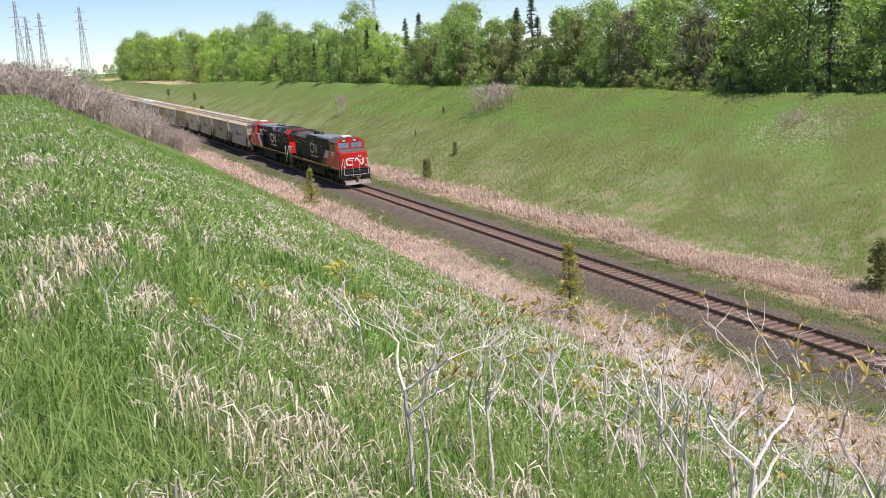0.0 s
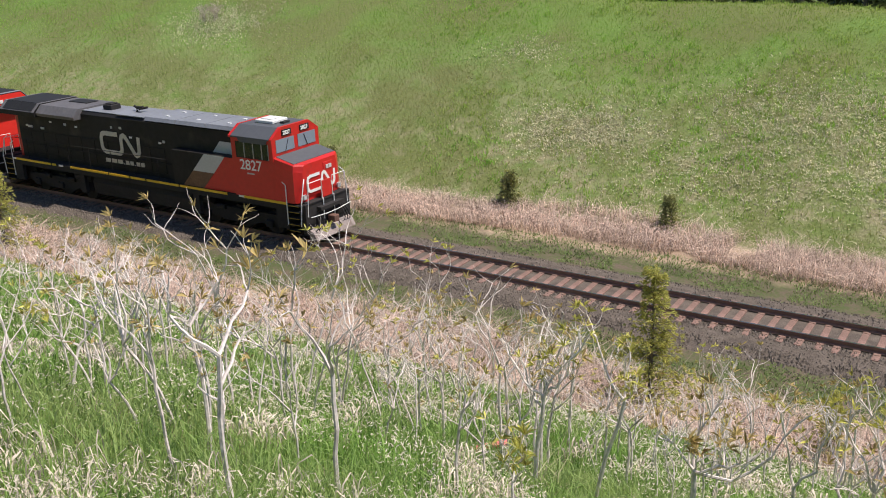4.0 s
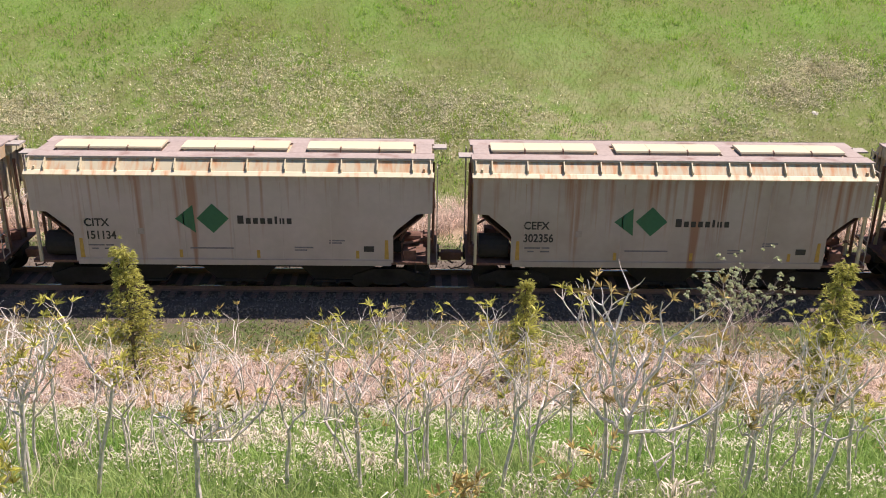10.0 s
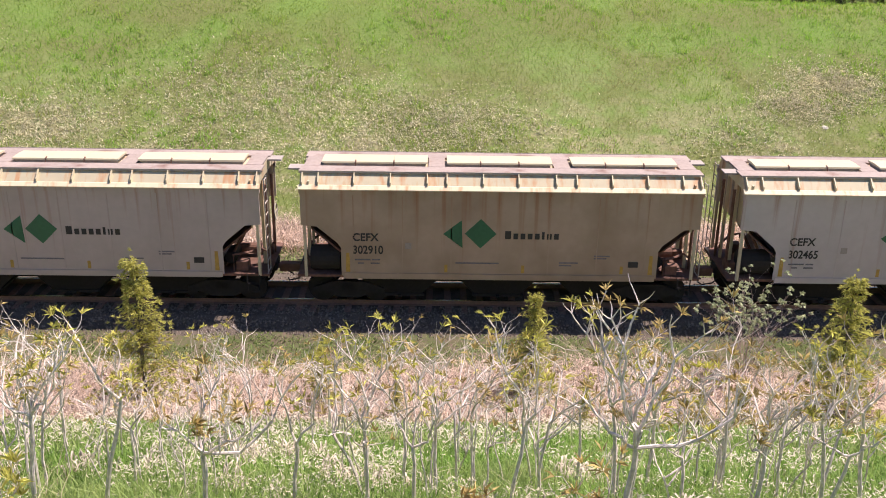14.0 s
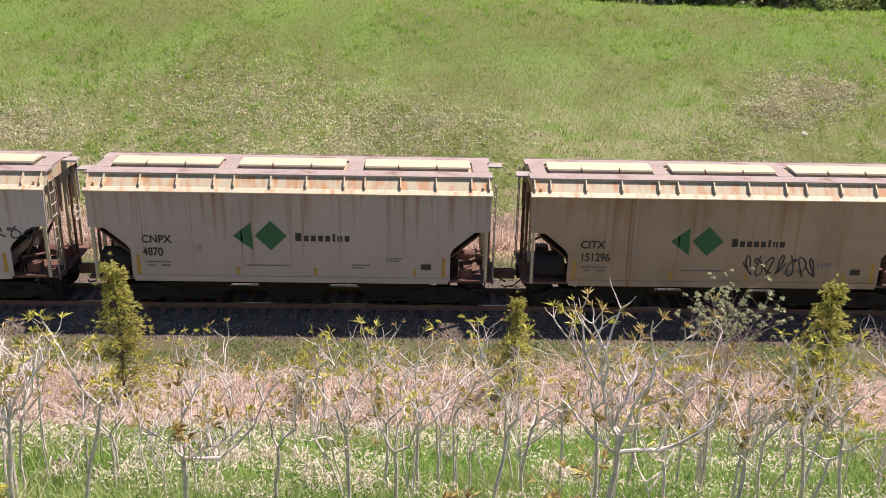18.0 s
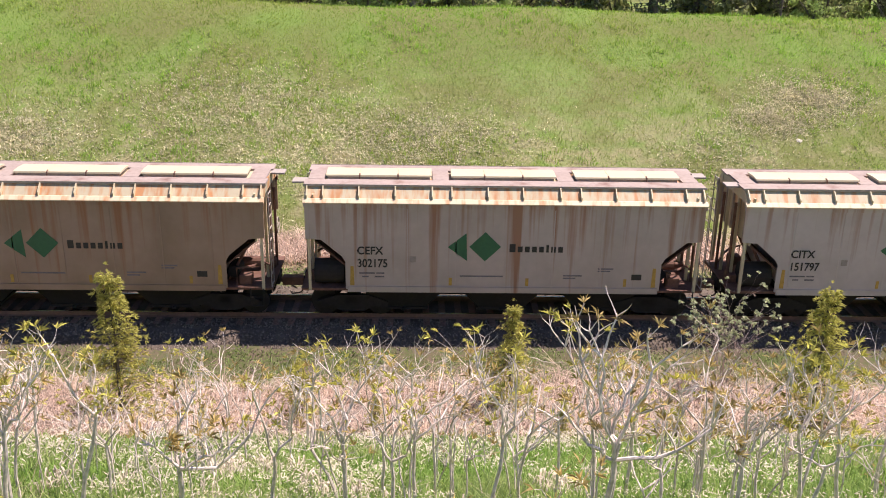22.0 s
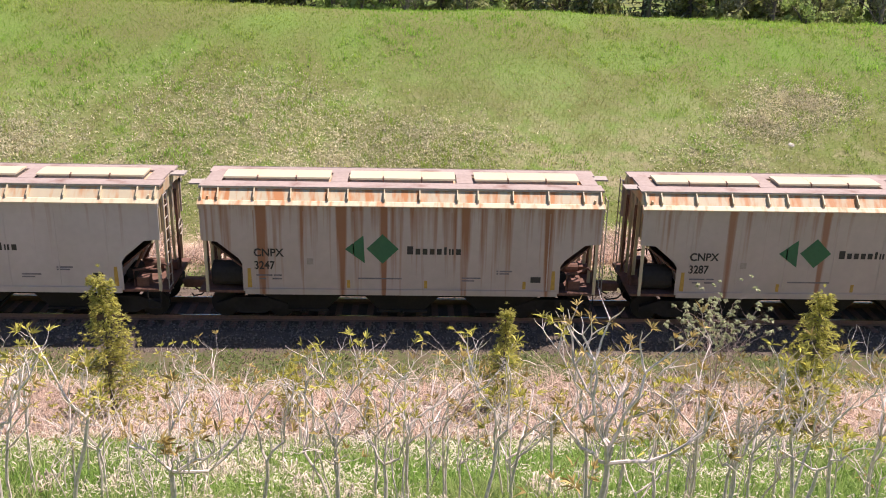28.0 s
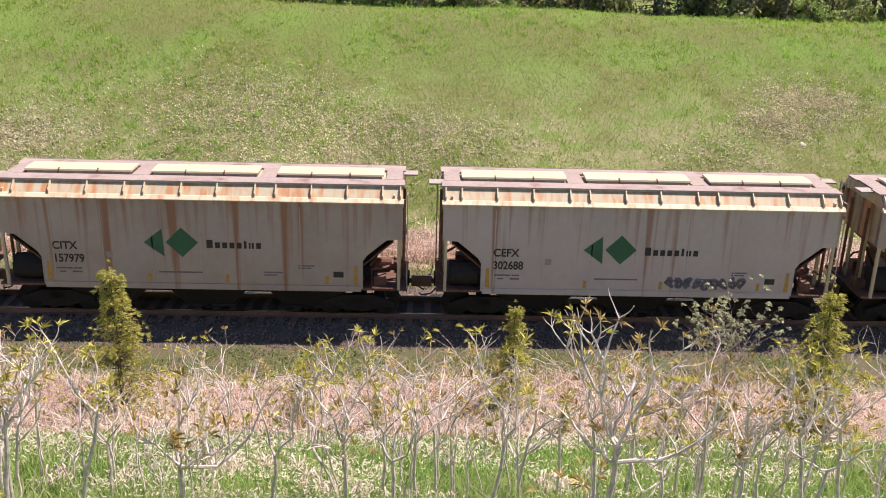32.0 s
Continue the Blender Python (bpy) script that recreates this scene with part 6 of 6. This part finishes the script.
def bare_bush(name, label, high, wide, seed, stems, leaves=None, group="", r=0.014, density=(1, 2)):
    """Many thin stems from one foot, with or without small leaves."""
    rr = random.Random(seed)
    ob = thing(name, label, "shrub", group)
    bm, tips = bmesh.new(), []
    for i in range(stems):
        a = rr.uniform(0, 6.28)
        k = rr.random() ** 0.6
        d = Vector((math.cos(a) * wide / high * k, math.sin(a) * wide / high * k, 1)).normalized()
        branch(bm, tips, rr, Vector((0.15 * math.cos(a) * wide * k, 0.15 * math.sin(a) * wide * k, -0.05)), d, high * rr.uniform(0.35, 0.6), r, 2, 0.05, 0.22, 3)
    part("stem", bm, TWIG, ob)
    if leaves:
        v, f = sprays(tips, rr, density, 0.085, 0.03, 1.1, 0.5)
        solid("leaves", [tuple(q) for q in v], f, leaves, ob)
    return ob


leafy = bare_bush("leafy_bush", "grey-green leafing bush beside the ballast", 2.7, 0.8, 3, 26, LEAF_BUSH, density=(12, 18), r=0.009)
settle(leafy, 9.0, -5.0, 1.2)


def brush_clump(seed):
    """A wide tangle of thin bare stems with fine twigs."""
    rr = random.Random(seed)
    ob = thing("brush_thicket", "dense leafless pinkish-grey brush along the bank", "shrub", "brush on the near bank")
    bm, tips = bmesh.new(), []
    for i in range(30):
        a, k = rr.uniform(0, 6.28), rr.random() ** 0.5
        foot = Vector((math.cos(a) * 2.0 * k, math.sin(a) * 2.0 * k, -0.1))
        d = Vector((rr.uniform(-0.35, 0.35), rr.uniform(-0.35, 0.35), 1)).normalized()
        branch(bm, tips, rr, foot, d, rr.uniform(0.9, 1.5), 0.035, 2, 0.04, 0.2, 3)
    part("stem", bm, TWIG, ob)
    v, f = sprays(tips, rr, (6, 10), 0.62, 0.013, 0.7, 1.3)
    solid("twig_haze", [tuple(q) for q in v], f, TWIG, ob)
    return ob


for x, y, s, sd in ((-104.0, 22.0, 1.15, 91), (-101.5, 22.8, 0.9, 92), (-148.1, 17.4, 1.05, 93), (-54.2, 22.6, 0.42, 94)):
    ob = brush_clump(sd)
    tagged(ob, "leafless grey-brown bush on the grassy bank", "shrub", "bare bushes")
    settle(ob, x, y, s)
    if sd == 93:
        ob.scale = (0.5, 0.5, 1.25)
brush = [brush_clump(60 + i) for i in range(3)]
rb = random.Random(5)
first = set()
for i in range(120):
    y = rb.uniform(-40, -7.5)
    x = -93 - 2.7 * max(0.0, y + 27) - 0.8 * max(0.0, -27 - y) - rb.uniform(0, 1) ** 1.2 * 26
    k = rb.randrange(3)
    ob = brush[k] if k not in first else copy_thing(brush[k], pose(0, 0, 0))
    first.add(k)
    settle(ob, x, y, rb.uniform(0.8, 1.15) * (1.05 - 0.12 * smooth(-17, -6, y)), rb.uniform(0, 360), 0.1)



def crown_points(rr, high, wide, base, count, lumps):
    """Leaf places gathered in clumps over an uneven crown, with gaps between."""
    centres = []
    for i in range(lumps):
        a, k = rr.uniform(0, 6.28), rr.random() ** 0.5
        z = base + (high - base) * rr.random()
        t = (z - base) / (high - base)
        reach = wide * (math.sin(math.pi * min(1.0, 0.18 + 0.80 * t)) ** 0.7)
        centres.append((Vector((math.cos(a) * reach * k, math.sin(a) * reach * k, z)), rr.uniform(0.35, 0.8) * wide * 0.5))
    pts = []
    for i in range(count):
        c, s = centres[i % lumps]
        d = Vector((rr.gauss(0, 1), rr.gauss(0, 1), rr.gauss(0, 0.8))).normalized() * s * rr.random() ** 0.4
        pts.append((c + d, d.normalized()))
    return centres, pts


def leaf_tree(seed, high, wide, base, material, label, count=7600, lumps=62, leaf=0.27, bark=TRUNK, name="tree"):
    rr = random.Random(seed)
    ob = thing(name, label, "tree", "trees behind the far bank")
    bm = bmesh.new()
    tube(bm, [(0, 0, -0.5), (rr.uniform(-0.2, 0.2), rr.uniform(-0.2, 0.2), high * 0.45), (rr.uniform(-0.3, 0.3), rr.uniform(-0.3, 0.3), high * 0.92)], 0.012 * high + 0.05, 0.03, 7)
    centres, pts = crown_points(rr, high, wide, base, count, lumps)
    for c, s in centres[: lumps // 2]:
        z = max(base * 0.6, c.z - 0.5 * math.hypot(c.x, c.y) - 1.0)
        tube(bm, [(0, 0, z), (c.x * 0.5, c.y * 0.5, (z + c.z) / 2 + 0.2), tuple(c)], 0.06, 0.02, 4)
    part("trunk", bm, bark, ob)
    v, f = [], []
    for p, d in pts:
        t = d.cross(Vector((rr.uniform(-1, 1), rr.uniform(-1, 1), rr.uniform(-1, 1)))).normalized()
        s = leaf * rr.uniform(0.5, 1.2)
        u = (t.cross(d) + d * rr.uniform(-0.6, 0.6)).normalized()
        k = len(v)
        v += [p - t * s * 0.7, p + u * s * 0.4, p + t * s * 0.7, p - u * s * 0.4]
        f.append((k, k + 1, k + 2, k + 3))
    solid("crown", [tuple(q) for q in v], f, material, ob)
    return ob


def spruce(seed, high, wide, material, label):
    """A tall dark conifer with drooping tiers."""
    rr = random.Random(seed)
    ob = thing("conifer_tree", label, "tree", "trees behind the far bank")
    bm = bmesh.new()
    tube(bm, [(0, 0, -0.5), (0, 0, high * 0.98)], 0.012 * high + 0.05, 0.03, 7)
    v, f = [], []
    for i in range(int(high * 9)):
        z = high * (0.08 + 0.9 * rr.random() ** 0.9)
        a = rr.uniform(0, 6.28)
        reach = wide * (1.02 - z / high) ** 0.8 * rr.uniform(0.6, 1.1)
        e = Vector((math.cos(a) * reach, math.sin(a) * reach, z - 0.12 * reach))
        s = Vector((0, 0, z))
        for j in range(9):
            q = s.lerp(e, 0.2 + 0.8 * j / 8)
            for w in range(2):
                d = Vector((rr.uniform(-1, 1), rr.uniform(-1, 1), rr.uniform(-0.7, 0.25))).normalized() * rr.uniform(0.3, 0.6)
                t = d.cross(Vector((0, 0, 1))).normalized() * 0.11
                k = len(v)
                v += [q - t, q + t, q + d]
                f.append((k, k + 1, k + 2))
        tube(bm, [s, e], 0.03, 0.01, 3)
    part("trunk", bm, TRUNK, ob)
    solid("crown", [tuple(q) for q in v], f, material, ob)
    return ob


WOOD = {
    "bright": [leaf_tree(201, 13, 4.6, 0.8, LEAF_BRIGHT, "bright spring-green broadleaf tree in leaf"), leaf_tree(202, 11, 4.2, 0.6, LEAF_BRIGHT, "bright spring-green broadleaf tree in leaf")],
    "mid": [leaf_tree(203, 12, 4.4, 0.6, LEAF_MID, "full mid-green broadleaf tree"), leaf_tree(204, 14, 4.8, 0.9, LEAF_MID, "full mid-green broadleaf tree")],
    "olive": [leaf_tree(205, 9.5, 2.7, 0.3, LEAF_OLIVE, "dense olive-green cedar tree", 7000, 64, 0.21), leaf_tree(206, 8.5, 2.5, 0.2, LEAF_OLIVE, "dense olive-green cedar tree", 7000, 64, 0.21)],
    "dark": [spruce(207, 15, 3.0, LEAF_DARK, "tall dark green spruce tree"), spruce(208, 13, 2.6, LEAF_DARK, "tall dark green spruce tree")],
    "grey": [leaf_tree(209, 11, 2.6, 2.5, LEAF_GREYGREEN, "thin grey-green tree just coming into leaf", 2600, 44, 0.24, GREYBARK), leaf_tree(210, 9, 2.2, 1.5, LEAF_GREYGREEN, "thin grey-green tree just coming into leaf", 2300, 40, 0.22, GREYBARK)],
    "shrub": [leaf_tree(211, 3.2, 1.8, 0.2, LEAF_MID, "leafy undergrowth shrub at the wood's edge", 1500, 24, 0.2, TRUNK, "edge_shrub"), leaf_tree(212, 2.8, 1.6, 0.2, LEAF_OLIVE, "leafy undergrowth shrub at the wood's edge", 1500, 24, 0.2, TRUNK, "edge_shrub")],
}
planted = set()
rt = random.Random(12)


def plant(kind, x, y, s):
    src = rt.choice(WOOD[kind])
    ob = copy_thing(src, pose(0, 0, 0)) if src in planted else src
    planted.add(src)
    settle(ob, x, y, s, rt.uniform(0, 360), 0.2)


def wood_kind(x, row):
    """Which trees grow along the wood's edge."""
    pick = rt.random()
    if x < -240:
        return "bright" if pick < 0.5 else "mid" if pick < 0.85 else "olive"
    if x < -152:
        return "dark" if pick < 0.5 else "mid" if pick < 0.75 else "bright"
    if x < -96:
        return ("olive" if pick < 0.8 else "mid") if row == 0 else ("dark" if pick < 0.4 else "mid")
    if x < -60:
        return ("olive" if pick < 0.4 else "mid" if pick < 0.7 else "grey") if row == 0 else ("bright" if pick < 0.6 else "mid")
    if x < -34:
        return "dark" if pick < 0.45 else "mid" if pick < 0.6 else "grey"
    return ("grey" if pick < 0.35 else "olive" if pick < 0.55 else "dark") if row == 0 else ("dark" if pick < 0.5 else "mid")


x = 62.0
while x > -330:
    step = 3.0 if x > -60 else 3.6 if x > -150 else 6.0
    plant(wood_kind(x, 0), x + rt.uniform(-1, 1), rt.uniform(29.5, 33.5), rt.uniform(0.68, 0.98))
    if x > -170:
        if x < -36 or rt.random() < 0.3:
            plant("shrub", x + rt.uniform(-1.5, 1.5), rt.uniform(28.6, 30.0), rt.uniform(0.6, 1.15))
        plant("shrub", x + rt.uniform(-1.5, 1.5), rt.uniform(31.5, 36.0), rt.uniform(1.1, 1.6))
    if rt.random() < 0.85:
        plant(wood_kind(x, 1), x + rt.uniform(-2, 2), rt.uniform(36, 44), rt.uniform(0.8, 1.08) * (0.85 if -125 < x < -75 else 1.0))
    x -= step
for i in range(64):
    x = rt.uniform(-820, -300)
    plant(rt.choice(("bright", "mid", "bright", "mid")), x, rt.uniform(44, 75), rt.uniform(1.3, 1.7) * (1.0 + 0.5 * smooth(-400, -800, x)))
for i in range(40):
    plant(rt.choice(("mid", "grey", "mid")), rt.uniform(-1500, -900), rt.uniform(-60, 120), rt.uniform(0.8, 1.2))

# ---- far things ----


def pylon(x, y, z, high):
    """A lattice tower of the power line."""
    ob = thing("pylon", "grey lattice power-line tower on the horizon", "pylon", "power-line towers")
    bm = bmesh.new()
    w0, w1 = high * 0.055, high * 0.012
    levels = [i / 9 for i in range(10)]
    def corner(t, k):
        w = w0 + (w1 - w0) * min(1, t * 1.15)
        return Vector(((1, 1, -1, -1)[k] * w, (1, -1, -1, 1)[k] * w, t * high))
    for k in range(4):
        tube(bm, [corner(t, k) for t in levels], 0.28, 0.18, 4)
        for a, b in zip(levels, levels[1:]):
            tube(bm, [corner(a, k), corner(b, (k + 1) % 4)], 0.14, n=3)
            tube(bm, [corner(b, k), corner(a, (k + 1) % 4)], 0.14, n=3)
    part("lattice", bm, PYLON, ob)
    for t, s in ((0.68, 0.085), (0.80, 0.10), (0.92, 0.07)):
        part("cross_arm", T([(0, -s * high, t * high), (0, 0, (t + 0.03) * high), (0, s * high, t * high)], [(0, -s * high, t * high), (0, s * high, t * high)], r=0.2, n=4), PYLON, ob)
    ob.matrix_basis = pose(x, y, z, 0, 0, 20)
    return ob


for az, d, hh in ((-86.7, 900, 61), (-88.8, 900, 57), (-89.5, 900, 54), (-89.95, 900, 67), (-70.15, 900, 60), (-54.0, 900, 48)):
    pylon(EYE[0] + d * math.sin(radians(az)), EYE[1] + d * math.cos(radians(az)), 8, hh)

rock = bmesh.new()
bmesh.ops.create_icosphere(rock, subdivisions=2, radius=0.22)
for v in rock.verts:
    v.co *= 1 + 0.35 * noise.noise(v.co * 4)
    v.co.z *= 0.6
stone = tagged(part("stone", rock, ROCK), "pale stone lying on the grassy far bank", "stone", "stones on the bank")
settle(stone, 18.5, 14.9, 0.9)
for x, y, s in ((15.3, 13.6, 0.4), (16.8, 13.4, 0.35), (20.5, 16.6, 0.4), (19.6, 17.0, 0.3), (21.6, 16.0, 0.35), (-2.0, 13.2, 0.3)):
    settle(copy_thing(stone, pose(0, 0, 0)), x, y, s, 90 * s)
scrap = bmesh.new()
box(scrap, -0.22, 0.22, -0.05, 0.05, 0, 0.03)
for v in scrap.verts:
    v.co.z += 0.05 * math.sin(v.co.x * 9)
settle(tagged(part("plastic_scrap", scrap, PINKBIT), "pink plastic scrap lying in the grass", "litter"), -4.9, -20.9, 1.0, 30, -0.12)


def motions():
    """The whole train rolls along the track; wheelsets turn with it."""
    def place(t):
        times, xs = [r[0] for r in RUN], [r[1] for r in RUN]
        return float(np.interp(t, times, xs))
    walk(lead, [(t, pose(x + 1.5 * LOCO, 0, 0)) for t, x in RUN])
    walk(second, [(t, pose(x + 0.5 * LOCO, 0, 0, 0, 0, 180)) for t, x in RUN])
    for k, car in enumerate(cars):
        walk(car, [(t, pose(x - GAP - PITCH * (k + 0.5), 0, 0)) for t, x in RUN])
    start = place(0)
    rolled = {}
    for w, at, r, way in movers:
        key = (tuple(at), r, way)
        if key not in rolled:
            walk(w, [(i / FPS, Matrix.Translation(at) @ Matrix.Rotation(way * (place(i / FPS) - start) / r, 4, "Y")) for i in range(32 * FPS + 1)])
            rolled[key] = w
        else:
            # wheelsets alike in place and size roll alike: they use the same keys
            w.rotation_mode = "QUATERNION"
            w.animation_data_create()
            w.animation_data.action = rolled[key].animation_data.action
            w.animation_data.action_slot = rolled[key].animation_data.action_slot


motions()
